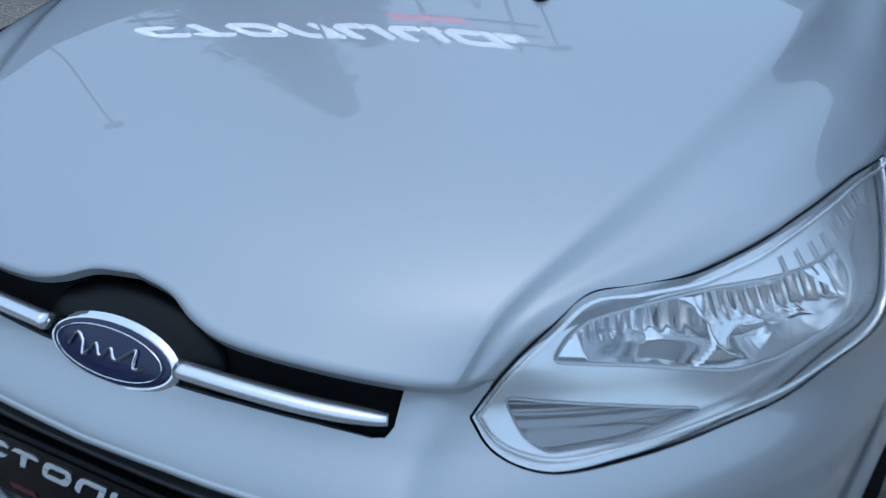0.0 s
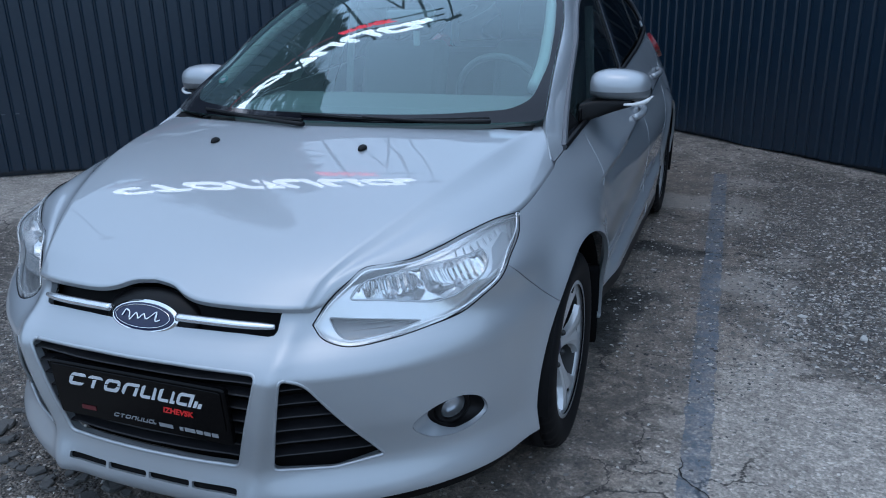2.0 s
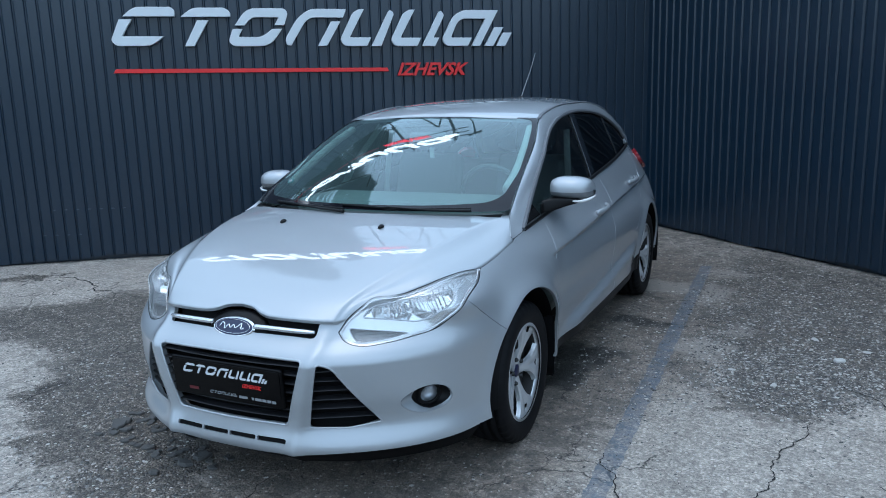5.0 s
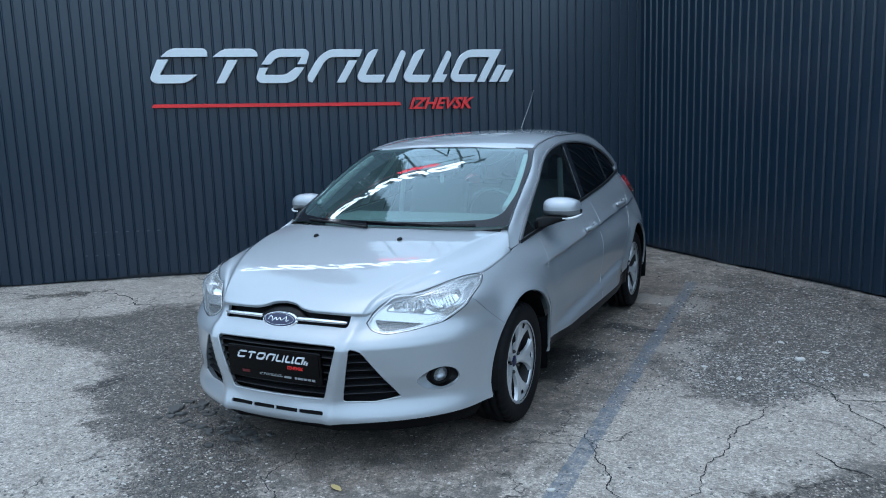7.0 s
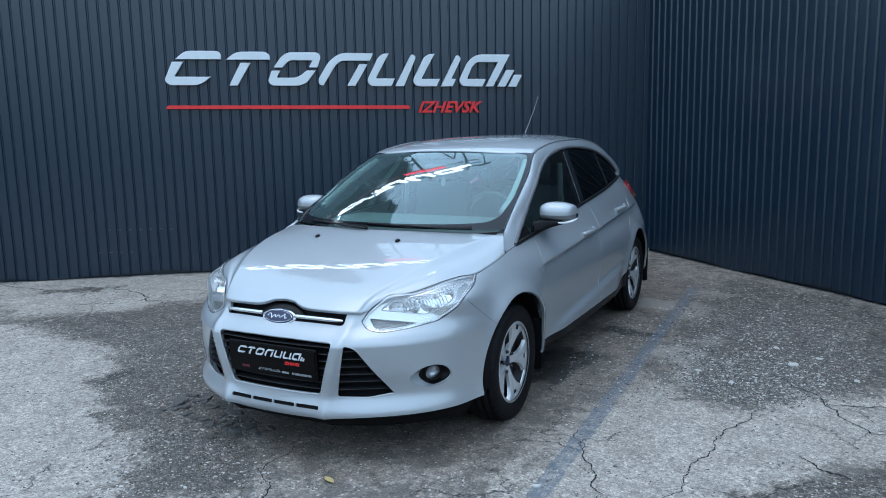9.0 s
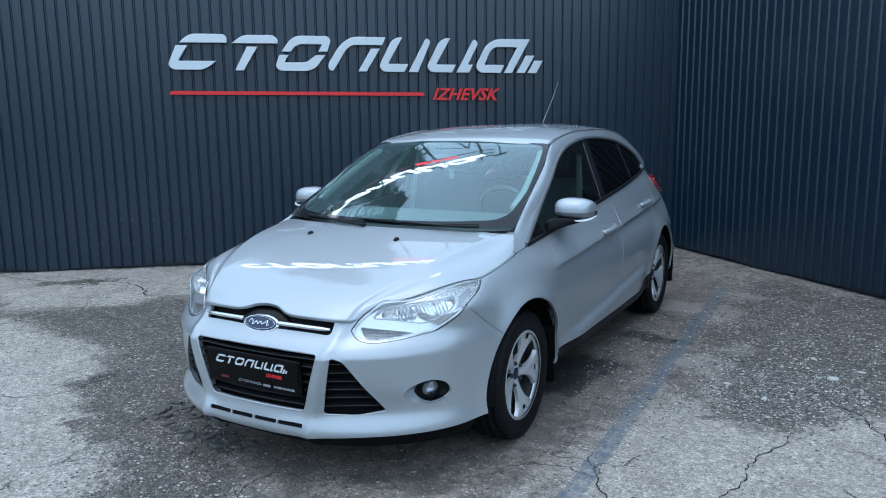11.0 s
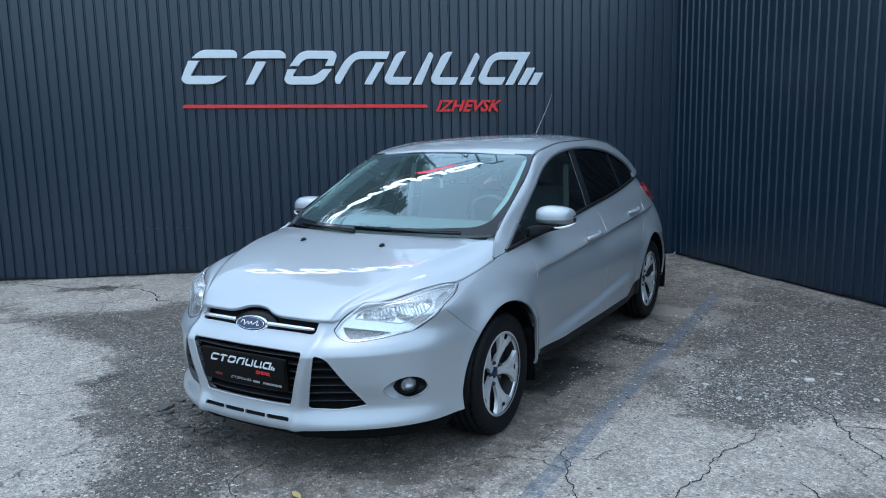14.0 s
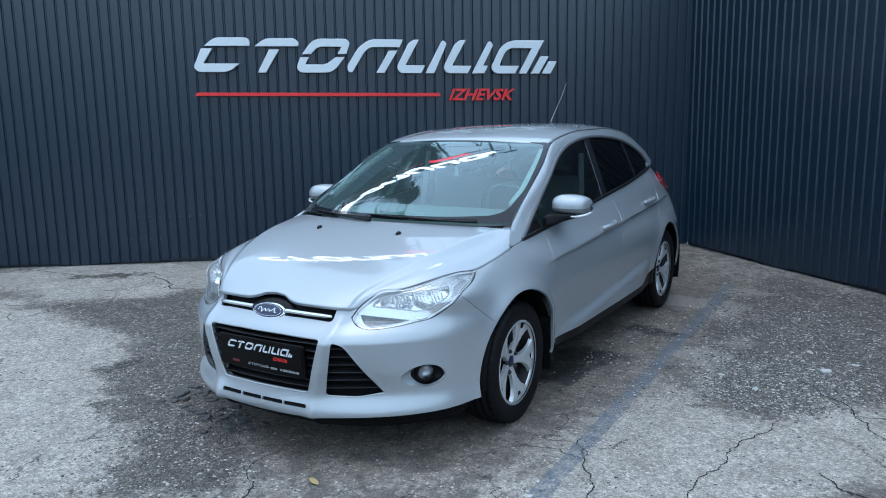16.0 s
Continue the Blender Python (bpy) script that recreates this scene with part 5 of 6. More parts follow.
quarter_line = ([tuple(p) for p in DOOR_REAR[:-1]] + [(2.02, 0.320), (2.275, 0.385)] + arc(HUB_R, HUB_Z, 0.375, 168, 35, 40) + [(3.00, 0.60), (3.25, 0.70), (3.25, 0.885), (3.14, 0.893), (3.02, 0.905), (2.89, 0.965), (2.87, 1.03), (2.94, 1.09)] + belt(3.01, 2.62, 7))
_cy = np.arange(0.30, 2.95, 0.010)
CREASE_ROWS = [np.stack([_cy, CREASE(_cy) + d], 1) for d in (0.012, 0.001, -0.005, -0.0115, -0.020)]
for flip in (1, -1):
    panel("front_wing", wing_line, flank, silver, car, flip=flip, step=0.016, creases=CREASE_ROWS, label="silver front wing round the wheel arch")
    doors = [panel("front_door", front_door_line, flank, silver, car, flip=flip, step=0.016, creases=CREASE_ROWS, label="silver front door with a pull handle"),
             panel("rear_door", rear_door_line, flank, silver, car, flip=flip, step=0.016, creases=CREASE_ROWS, label="silver rear door with a pull handle")]
    panel("sill", sill_line, flank, plastic, car, flip=flip, label="black lower door sill")
    panel("rear_quarter", quarter_line, flank, silver, car, flip=flip, creases=CREASE_ROWS, label="silver rear quarter panel")
    for door, y0, y1, rise in ((doors[0], 1.225, 1.475, 0.012), (doors[1], 2.235, 2.475, 0.012)):
        ym = 0.5 * (y0 + y1)
        zm = 0.836 if y0 < 2 else 0.888
        # the dished cup behind the handle and the bar over it
        w = np.linspace(0, 2 * math.pi, 28, endpoint=False)
        rows = [flank(ym - 0.012 + 0.062 * r * np.cos(w), zm + 0.040 * r * np.sin(w)) + (k, 0, 0) for r, k in ((1.0, 0.0012), (0.93, 0.0014), (0.8, -0.004), (0.5, -0.014), (0.02, -0.018))]
        grid_part("handle_cup", np.stack(rows), silver, door, flip=flip, closed_v=True, label="dished handle cup")
        base = flank(np.array([y0, y0 + 0.05, ym, y1 - 0.05, y1]), zm + np.array([-0.5, -0.2, 0, 0.3, 0.5]) * rise)
        pts = base + np.array([(0.006, 0, 0), (0.026, 0, 0), (0.034, 0, 0), (0.030, 0, 0), (0.008, 0, 0)])
        tube("handle", [tuple(p) for p in pts], [0.014, 0.0155, 0.015, 0.0155, 0.013], silver, door, "silver pull handle", n=12, flip=flip, samples=26)

    for k, line in enumerate((DOOR_FRONT, DOOR_MID, DOOR_REAR[:15])):
        seam = flank(*np.asarray(line)[1:].T) - (0.0012, 0, 0)
        tube("door_edge", [tuple(p) for p in seam], 0.0016 if k == 0 else 0.0024, silver, doors[min(k, 1)], n=8, flip=flip, samples=50)

# wheel housings and underside
for flip in (1, -1):
    for hub in (HUB_F, HUB_R):
        w = np.radians(np.linspace(-4, 184, 30))
        g = np.stack([[(x, hub + r * math.cos(t), HUB_Z + r * math.sin(t)) for x, r in ((0.885, 0.378), (0.84, 0.388), (0.52, 0.388), (0.50, 0.05))] for t in w])
        grid_part("wheel_housing", g, dark, car, flip=flip, label="black wheel housing")
part("underbody", block((1.34, 3.5, 0.10), (0, 1.35, 0.25), 0.03), dark, car, "black underside")
part("engine_bay", block((0.80, 0.50, 0.34), (0, -0.52, 0.45), 0.03), dark, car)

# ---- greenhouse ----
DLO_TOP = spline([(0.232, 0.904), (0.35, 0.958), (0.55, 1.064), (0.71, 1.154), (0.89, 1.244), (1.15, 1.330), (1.39, 1.370), (1.68, 1.384), (2.05, 1.366), (2.33, 1.330), (2.56, 1.268), (2.70, 1.205), (2.748, 1.152), (2.735, 1.112)], 60)
frame_line = ([(float(y), float(TOP_Z(y))) for y in np.linspace(0.085, 3.03, 70)] + belt(3.01, 2.75, 6)
              + [tuple(p) for p in DLO_TOP[::-1]] + belt(0.21, 0.10, 4))
dlo_line = [tuple(p) for p in DLO_TOP] + belt(2.715, 0.235, 60, 0.004)


def cut(line, a, b):
    """The stretch of a closed outline (y, z) between two slanting lines y = a and y = b, each (y at 1.0, y at 1.36)."""
    p = dense(line, 0.012)
    lean = lambda c: c[0] + (c[1] - c[0]) * (p[:, 1] - 1.0) / 0.36
    q = p.copy()
    q[:, 0] = np.clip(p[:, 0], lean(a), lean(b))
    keep = np.r_[True, np.linalg.norm(np.diff(q, axis=0), axis=1) > 2e-3]
    return q[keep]


TRIANGLE = [tuple(p) for p in DLO_TOP if p[0] < 0.47] + [(0.475, 0.958)] + belt(0.50, 0.24, 8, 0.004)
for flip in (1, -1):
    panel("side_frame", frame_line, upper, silver, car, flip=flip, step=0.022, gap=0.0015, label="silver roof pillar frame")
    panel("front_side_glass", cut(dlo_line, (0.2, 0.2), (1.500, 1.525)), upper, side_glass, car, flip=flip, gap=0.002, depth=0.004, lift=-0.008, label="clear front side window")
    panel("rear_side_glass", cut(dlo_line, (1.620, 1.640), (2.305, 2.325)), upper, privacy, car, flip=flip, gap=0.002, depth=0.004, lift=-0.008, label="dark tinted rear side window")
    panel("quarter_glass", cut(dlo_line, (2.325, 2.345), (2.8, 2.8)), upper, privacy, car, flip=flip, gap=0.002, depth=0.004, lift=-0.008, label="dark tinted quarter window")
    panel("door_post", cut(dlo_line, (1.500, 1.525), (1.620, 1.640)), upper, gloss_black, car, flip=flip, gap=0.0, depth=0.006, lift=-0.004, label="gloss black door post")
    panel("rear_post", cut(dlo_line, (2.303, 2.323), (2.327, 2.347)), upper, gloss_black, car, flip=flip, gap=0.0, depth=0.004, lift=-0.004)
    panel("mirror_triangle", TRIANGLE, upper, gloss_black, car, flip=flip, gap=0.0, depth=0.004, lift=-0.004, label="black quarter light frame")
    low = upper(*np.array(belt(0.235, 2.72, 26, 0.006)).T) + (0.004, 0, 0)
    tube("belt_moulding", [tuple(p) for p in low], 0.011, plastic, car, "black belt moulding", n=6, flip=flip, samples=60)
    high = upper(DLO_TOP[::3, 0], DLO_TOP[::3, 1]) + (0.001, 0, 0)
    tube("window_seal", [tuple(p) for p in high], 0.011, moulding, car, "grey window seal", n=6, flip=flip, samples=80)
    post = upper(np.linspace(1.497, 1.522, 6), np.linspace(1.005, 1.355, 6)) + (0.002, 0, 0)
    tube("post_trim", [tuple(p) for p in post], 0.0026, moulding, car, n=6, flip=flip)
    ditch = np.stack([TOP_X(np.linspace(1.03, 2.9, 24)) - 0.006, np.linspace(1.03, 2.9, 24), TOP_Z(np.linspace(1.03, 2.9, 24)) + 0.001], 1)
    tube("roof_moulding", [tuple(p) for p in ditch], 0.012, moulding, car, "grey roof channel moulding", n=8, flat=0.45, flip=flip, samples=60)

yr = np.linspace(0, 1, 50)
xr = np.linspace(-1, 1, 45)
g = []
for t in yr:
    row = []
    for u in xr:
        y = 0.918 + 0.12 * abs(u) ** 4 + (2.86 - 0.918 - 0.12 * abs(u) ** 4) * t
        row.append(roof(u * (float(TOP_X(y)) - 0.012), y))
    g.append(row)
g = np.array(g)
g = np.concatenate([g[:1] + (0, 0.01, -0.02), g], 0)
grid_part("roof", g, silver, car, "silver roof panel", turn=True, rim=True)

# windscreen: clear glass with a black printed border
glass_edge = [(float(TOP_X(EDGE_Y(GLASS_C(y)))) - 0.002, float(y)) for y in np.linspace(0.000, 0.875, 15)]
SCREEN_OUT = rounded([(0, 0.026), (0.45, 0.018), (0.62, 0.004), *glass_edge, (0.30, 0.908), (0, 0.918),
                      (-0.30, 0.908), *[(-x, y) for x, y in glass_edge[::-1]], (-0.62, 0.004), (-0.45, 0.018)], 0.03, 4)
SCREEN_IN = rounded([(0, 0.068), (0.40, 0.068), (0.608, 0.078), (0.656, 0.125), (0.660, 0.30), (0.634, 0.52), (0.596, 0.74), (0.562, 0.862), (0.30, 0.893), (0, 0.903),
                     (-0.30, 0.893), (-0.562, 0.862), (-0.596, 0.74), (-0.634, 0.52), (-0.660, 0.30), (-0.656, 0.125), (-0.608, 0.078), (-0.40, 0.068)], 0.05, 5)
windscreen = panel("windscreen", SCREEN_OUT, screen, glass, car, step=0.025, gap=0.001, depth=0.006, label="clear raked windscreen with a black border", lift=0.0025)
windscreen.visible_shadow = False
panel("windscreen_border", SCREEN_OUT, screen, frit, windscreen, holes=[SCREEN_IN], step=0.025, gap=0.002, depth=0.0, lift=0.0042, label="black printed glass border")

for flip in (1, -1):
    trim_line = screen(np.array([0.630, 0.626, 0.606, 0.582, 0.560]), np.array([0.22, 0.36, 0.54, 0.70, 0.82])) - (0, -0.02, 0.03)
    tube("pillar_trim", [tuple(p) for p in trim_line], 0.022, pale_trim, car, "pale inner pillar trim behind the glass", n=8, flip=flip, samples=30)

# cowl, wipers and washer jets
cow = np.stack([[tuple(screen(np.array([x]), np.array([0.012]))[0] + (0, a, b)) for a, b in ((-0.09, -0.05), (-0.035, -0.020), (-0.01, -0.014), (0.03, -0.02))] for x in np.linspace(-0.69, 0.69, 61)])
grid_part("cowl", cow, dark, car, "black cowl below the windscreen")
on_glass = lambda x, y, d=0.012: tuple(screen(np.array([x]), np.array([y]))[0] + (0, -0.4 * d, 0.9 * d))
for name, arm_pts, blade in (("wiper", [(0.57, -0.002), (0.40, 0.012), (0.17, 0.035)], [(0.56, 0.022), (0.26, 0.030), (-0.06, 0.048)]), ("wiper", [(-0.02, -0.010), (-0.20, 0.008), (-0.36, 0.022)], [(-0.04, 0.018), (-0.28, 0.024), (-0.50, 0.030)])):
    w = tagged(new(name), "black windscreen wiper at rest", "wiper")
    w.parent = car
    del w["category"]
    tube("wiper_arm", [on_glass(x, y, 0.018) for x, y in arm_pts], [0.011, 0.008, 0.005], plastic, w, n=8, flat=0.7)
    tube("wiper_blade", [on_glass(x, y, 0.012) for x, y in blade], 0.0055, plastic, w, n=6, flat=1.2)
for x in (0.262, -0.262):
    part("washer_jet", dome(0.013, 0.019, 0.0, -0.012, 4, 20, m=Matrix.Translation((x, -0.158, 0.956)) @ Matrix.Rotation(radians(-80), 4, "X")), plastic, car, "small black washer jet")

# ---- hatch, rear bumper, tail lamps ----
rows = [[(0, 2.86, 1.415), (0.30, 2.84, 1.400), (0.545, 2.74, 1.285)], [(0, 3.02, 1.385), (0.30, 2.97, 1.360), (0.555, 2.84, 1.235)], [(0, 3.03, 1.360), (0.32, 2.98, 1.330), (0.58, 2.90, 1.195)],
        [(0, 3.20, 1.190), (0.34, 3.16, 1.185), (0.625, 3.02, 1.115)], [(0, 3.33, 1.000), (0.36, 3.29, 0.995), (0.66, 3.14, 0.99)], [(0, 3.40, 0.900), (0.36, 3.36, 0.90), (0.66, 3.24, 0.90)],
        [(0, 3.42, 0.760), (0.36, 3.38, 0.76), (0.64, 3.28, 0.76)], [(0, 3.41, 0.640), (0.36, 3.385, 0.64), (0.60, 3.31, 0.64)]]
h = loft(rows, 40, 16)
hatch = grid_part("tailgate", np.concatenate([h[:, :0:-1] * (-1, 1, 1), h], 1), silver, car, "silver tailgate with roof spoiler", turn=True)
h2 = loft([[(a, b + 0.006, c + 0.003) for a, b, c in r] for r in rows[2:5]], 14, 16) * (0.93, 1, 1)
grid_part("rear_window", np.concatenate([h2[:, :0:-1] * (-1, 1, 1), h2], 1), privacy, hatch, "dark rear window", turn=True)
rear_low = [(float(s_of_y(3.02)), 0.615)] + sz(arc(HUB_R, HUB_Z, 0.375, 52, -2, 14)) + [(s_of_y(3.05) + k * (S_END - s_of_y(3.05)) / 10, 0.27) for k in range(11)]
rear_half = rear_low + [(S_END, 0.645), (S_END - 0.4, 0.645), (float(s_of_y(3.2)), 0.655)]
for flip in (1, -1):
    panel("rear_bumper", rear_half, skin, silver, car, flip=flip, gap=0.001, label="silver rear bumper")
    tl = [(2.89, 0.965), (3.02, 0.905), (3.14, 0.893), (3.26, 0.885), (3.24, 0.98), (3.12, 1.035), (2.99, 1.045), (2.90, 1.02)]
    panel("tail_lamp", rounded(tl, 0.03), flank, tail_red, car, flip=flip, lift=0.022, depth=0.035, label="red tail lamp")
    panel("rear_reflector_side", rounded([(3.06, 0.655), (3.22, 0.655), (3.22, 0.70), (3.06, 0.70)], 0.005), flank, silver, car, flip=flip)

# ---- headlamps ----
CHAMBER = rounded([(0.573, 0.724), (0.596, 0.747), (0.626, 0.760), (0.694, 0.769), (0.795, 0.781), (0.993, 0.798), (0.982, 0.780), (0.900, 0.730), (0.854, 0.704), (0.798, 0.696), (0.680, 0.714)], 0.012, 4)
SIGNAL = rounded([(0.513, 0.688), (0.674, 0.674), (0.757, 0.664), (0.668, 0.649), (0.56, 0.644), (0.532, 0.656)], 0.012, 4)
MARKER = rounded([(1.020, 0.792), (1.122, 0.812), (1.128, 0.796), (1.030, 0.768), (0.958, 0.748), (0.935, 0.733)], 0.010, 4)


def behind(depth):
    return lambda s, z: skin(s, z) - normals(skin, np.stack([s, z], 1)) * depth


BOWLS = ((0.700, 0.738, 0.082), (0.872, 0.752, 0.098))


def twin_bowl(s, z):
    """Two deep bowls side by side, their upper halves pressed into upright flutes."""
    deep = np.zeros_like(s)
    for s0, z0, r in BOWLS:
        u, v = (s - s0) / r, (z - z0) / (0.62 * r)
        flute = 0.0042 * np.abs(((s - s0) / 0.018 + 0.5) % 1.0 - 0.5) * 2 * smooth(-0.1, 0.25, v)
        deep = np.maximum(deep, 0.050 * np.clip(1 - u * u - v * v, 0, 1) + flute)
    return skin(s, z) - normals(skin, np.stack([s, z], 1)) * (0.026 + deep)[:, None]


def ribbed(s, z):
    """Fine level ribs moulded into the lens of the turn signal."""
    rib = 0.0016 * np.sin(z * 2 * math.pi / 0.0075) + 0.010 * smooth(0.66, 0.80, s)
    return skin(s, z) - normals(skin, np.stack([s, z], 1)) * (0.036 - rib)[:, None]


for flip in (1, -1):
    lamp = tagged(new("headlamp"), "clear headlamp with chrome reflectors")
    lamp.parent = car
    panel("lamp_housing", LAMP, behind(0.016), lamp_satin, lamp, holes=[CHAMBER, SIGNAL, MARKER], step=0.018, gap=0.001, depth=0.03, deep=0.040, flip=flip, label="satin silver lamp housing")
    panel("reflector", inset(dense(CHAMBER, 0.02) if area(CHAMBER) > 0 else dense(CHAMBER, 0.02)[::-1], -0.006), twin_bowl, reflector_white, lamp, step=0.0045, gap=0, depth=0, flip=flip, label="twin fluted chrome reflector bowls")
    panel("turn_signal", inset(dense(SIGNAL, 0.02) if area(SIGNAL) > 0 else dense(SIGNAL, 0.02)[::-1], -0.004), ribbed, signal_glass, lamp, step=0.004, gap=0, depth=0, flip=flip, label="grey turn signal lens")
    panel("side_marker", inset(dense(MARKER, 0.02) if area(MARKER) > 0 else dense(MARKER, 0.02)[::-1], -0.004), behind(0.030), lamp_grey, lamp, step=0.02, gap=0, depth=0, flip=flip)
    for s, z, r in BOWLS:
        n = normals(skin, np.array([[s, z]]))[0]
        p = twin_bowl(np.array([s]), np.array([z]))[0]
        tube("bulb", [tuple(p), tuple(p + n * 0.014), tuple(p + n * 0.032), tuple(p + n * 0.036)], [0.009, 0.008, 0.0075, 0.004], bulb_glass, lamp, n=10, flip=flip)
    lip = behind(0.014)(*dense(CHAMBER, 0.03).T)
    tube("chamber_lip", [tuple(p) for p in np.vstack([lip, lip[:1]])], 0.0024, lamp_grey, lamp, n=6, flip=flip, samples=120)
    lip = behind(0.014)(*dense(SIGNAL, 0.03).T)
    tube("signal_lip", [tuple(p) for p in np.vstack([lip, lip[:1]])], 0.0014, lamp_grey, lamp, n=6, flip=flip, samples=80)
    for k in range(8):      # ribs moulded into the brow
        s = 0.90 + 0.030 * k
        a, b = behind(0.013)(np.array([s, s - 0.006]), np.array([0.802 + 0.0028 * k, 0.790 + 0.0028 * k]))
        tube("brow_rib", [tuple(a), tuple((a + b) / 2), tuple(b)], 0.0014, lamp_grey, lamp, n=5, flip=flip, samples=4)
    panel("lens", LAMP, skin, lens_clear, lamp, step=0.02, gap=0.002, depth=0.0, lift=0.002, flip=flip, label="clear lens")
    rim = skin(*inset(dense(LAMP, 0.02) if area(LAMP) > 0 else dense(LAMP, 0.02)[::-1], 0.0085).T)
    tube("lens_edge", [tuple(p) for p in np.vstack([rim, rim[:1]])], 0.0028, lamp_satin, lamp, "bright moulded lens edge", n=6, flip=flip, samples=200)
    rim = skin(*dense(LAMP, 0.02).T)
    tube("gasket", [tuple(p) for p in np.vstack([rim, rim[:1]]) - (0, 0, 0.001)], 0.0017, dark, lamp, n=6, flip=flip, samples=200)

    # fog lamp in its scooped recess
    fog = tagged(new("fog_lamp"), "round fog lamp in a black oval recess")
    fog.parent = car
    line = dense(FOG, 0.012)
    s0, z0 = 0.822, 0.412
    outer = skin(*line.T)
    base = skin(np.array([s0]), np.array([z0]))[0]
    n = normals(skin, np.array([[s0, z0]]))[0]
    side_v = np.cross((0, 0, 1.0), n)
    side_v /= np.linalg.norm(side_v)
    up_v = np.cross(n, side_v)
    w = np.arctan2((outer - base) @ up_v, (outer - base) @ side_v)
    ringed = lambda r, d: base - n * d + r * (np.cos(w)[:, None] * side_v + np.sin(w)[:, None] * up_v)
    lean = np.clip(0.10 + 0.62 * np.clip(-np.cos(w), 0, 1) + 0.22 * np.clip(-np.sin(w), 0, 1), 0, 0.72)[:, None]
    lip = outer * (1 - lean) + ringed(0.052, 0.040) * lean - n * 0.004
    grid_part("scoop", np.stack([outer - n * 0.001, 0.6 * outer + 0.4 * lip - n * 0.003, lip]), silver, fog, "silver scooped surround", flip=flip, closed_v=True)
    scoop = np.stack([lip, 0.5 * lip + 0.5 * ringed(0.05, 0.042) - n * 0.010, ringed(0.050, 0.042)])
    grid_part("recess", scoop, plastic, fog, "black oval recess", flip=flip, closed_v=True)
    inner = np.stack([ringed(0.050, 0.042), ringed(0.046, 0.032), ringed(0.037, 0.028), ringed(0.035, 0.042)])
    grid_part("bezel", inner, plastic, fog, flip=flip, closed_v=True)
    back = np.stack([ringed(0.036, 0.038), ringed(0.030, 0.050), ringed(0.020, 0.058), ringed(0.001, 0.062)])
    grid_part("reflector", back, lamp_grey, fog, "pale reflector", flip=flip, closed_v=True)
    front = np.stack([ringed(0.0355, 0.033), ringed(0.030, 0.026), ringed(0.018, 0.022), ringed(0.001, 0.021)])
    grid_part("lens", front, fog_glass, fog, "clear round lens", flip=flip, closed_v=True)

# ---- mirrors ----
for flip in (1, -1):
    m = tagged(new("door_mirror"), "silver door mirror with white indicator strip")
    m.parent = car
    xs = [0.782, 0.795, 0.832, 0.886, 0.942, 0.980, 0.995]
    front_y = [0.640, 0.588, 0.562, 0.556, 0.568, 0.600, 0.650]
    back_y = [0.680, 0.712, 0.722, 0.728, 0.730, 0.726, 0.700]
    top_z = [1.060, 1.086, 1.101, 1.104, 1.097, 1.080, 1.050]
    low_z = [1.030, 1.008, 1.000, 0.996, 0.994, 0.996, 1.012]

    def ring_at(x, f, b, t, l, a0, a1, n=22):
        out = []
        for a in np.radians(np.linspace(a0, a1, n)):
            c, s = math.cos(a), math.sin(a)
            y = 0.5 * (f + b) - 0.5 * (b - f) * np.sign(c) * abs(c) ** 0.75
            mid = 1.037
            z = mid + (t - mid if s > 0 else mid - l) * np.sign(s) * abs(s) ** 0.8
            out.append((x, y, z))
        return out

    cap = spline(np.array([ring_at(x, f, b, t, l, -4, 172) for x, f, b, t, l in zip(xs, front_y, back_y, top_z, low_z)]).reshape(7, -1), 26).reshape(26, -1, 3)
    grid_part("mirror_cap", cap, silver, m, "silver upper cap", flip=flip)
    low = spline(np.array([ring_at(x, f + 0.002, b, t, l, 188, 356) for x, f, b, t, l in zip(xs, front_y, back_y, top_z, low_z)]).reshape(7, -1), 26).reshape(26, -1, 3)
    grid_part("mirror_skirt", low[:, ::-1], moulding_silver, m, "grey lower shell", flip=flip, turn=True)
    glass_face = [(0.5 * (xs[1] + xs[5]) + 0.080 * c, 0.722, 1.043 + 0.045 * s) for c, s in ellipse(1, 1, 40, 3.0)]
    bm = bmesh.new()
    bm.faces.new([bm.verts.new((flip * x, y, z)) for x, y, z in glass_face])
    part("mirror_glass", bm, chrome, m, "mirror glass")
    tube("indicator", [(0.915, 0.568, 0.990), (0.95, 0.578, 0.990), (0.985, 0.606, 0.997), (1.003, 0.66, 1.008)], [0.004, 0.007, 0.008, 0.004], signal_white, m, "white indicator strip", n=10, flip=flip)
    arm = [[(0.765, 0.545, 0.990), (0.765, 0.70, 0.990), (0.765, 0.71, 0.930), (0.765, 0.535, 0.918)], [(0.81, 0.565, 1.004), (0.81, 0.71, 1.004), (0.81, 0.71, 0.954), (0.81, 0.552, 0.942)],
           [(0.87, 0.564, 1.006), (0.87, 0.715, 1.006), (0.87, 0.71, 0.970), (0.87, 0.560, 0.962)], [(0.940, 0.578, 1.004), (0.940, 0.715, 1.004), (0.940, 0.705, 0.984), (0.940, 0.578, 0.980)]]
    a = spline(np.array([rounded([(y, z) for _, y, z in r], 0.015, 4).ravel() for r in arm]), 14).reshape(14, -1, 2)
    ax = spline(np.array([(r[0][0], 0) for r in arm]), 14)[:, 0]
    grid_part("mirror_arm", np.stack([np.column_stack([np.full(len(r), x), r]) for x, r in zip(ax, a)]), plastic, m, "black mirror foot", flip=flip, closed_v=True, turn=True)
    part("mirror_foot", block((0.012, 0.15, 0.045), (flip * 0.770, 0.60, 0.955), 0.005), plastic, m)

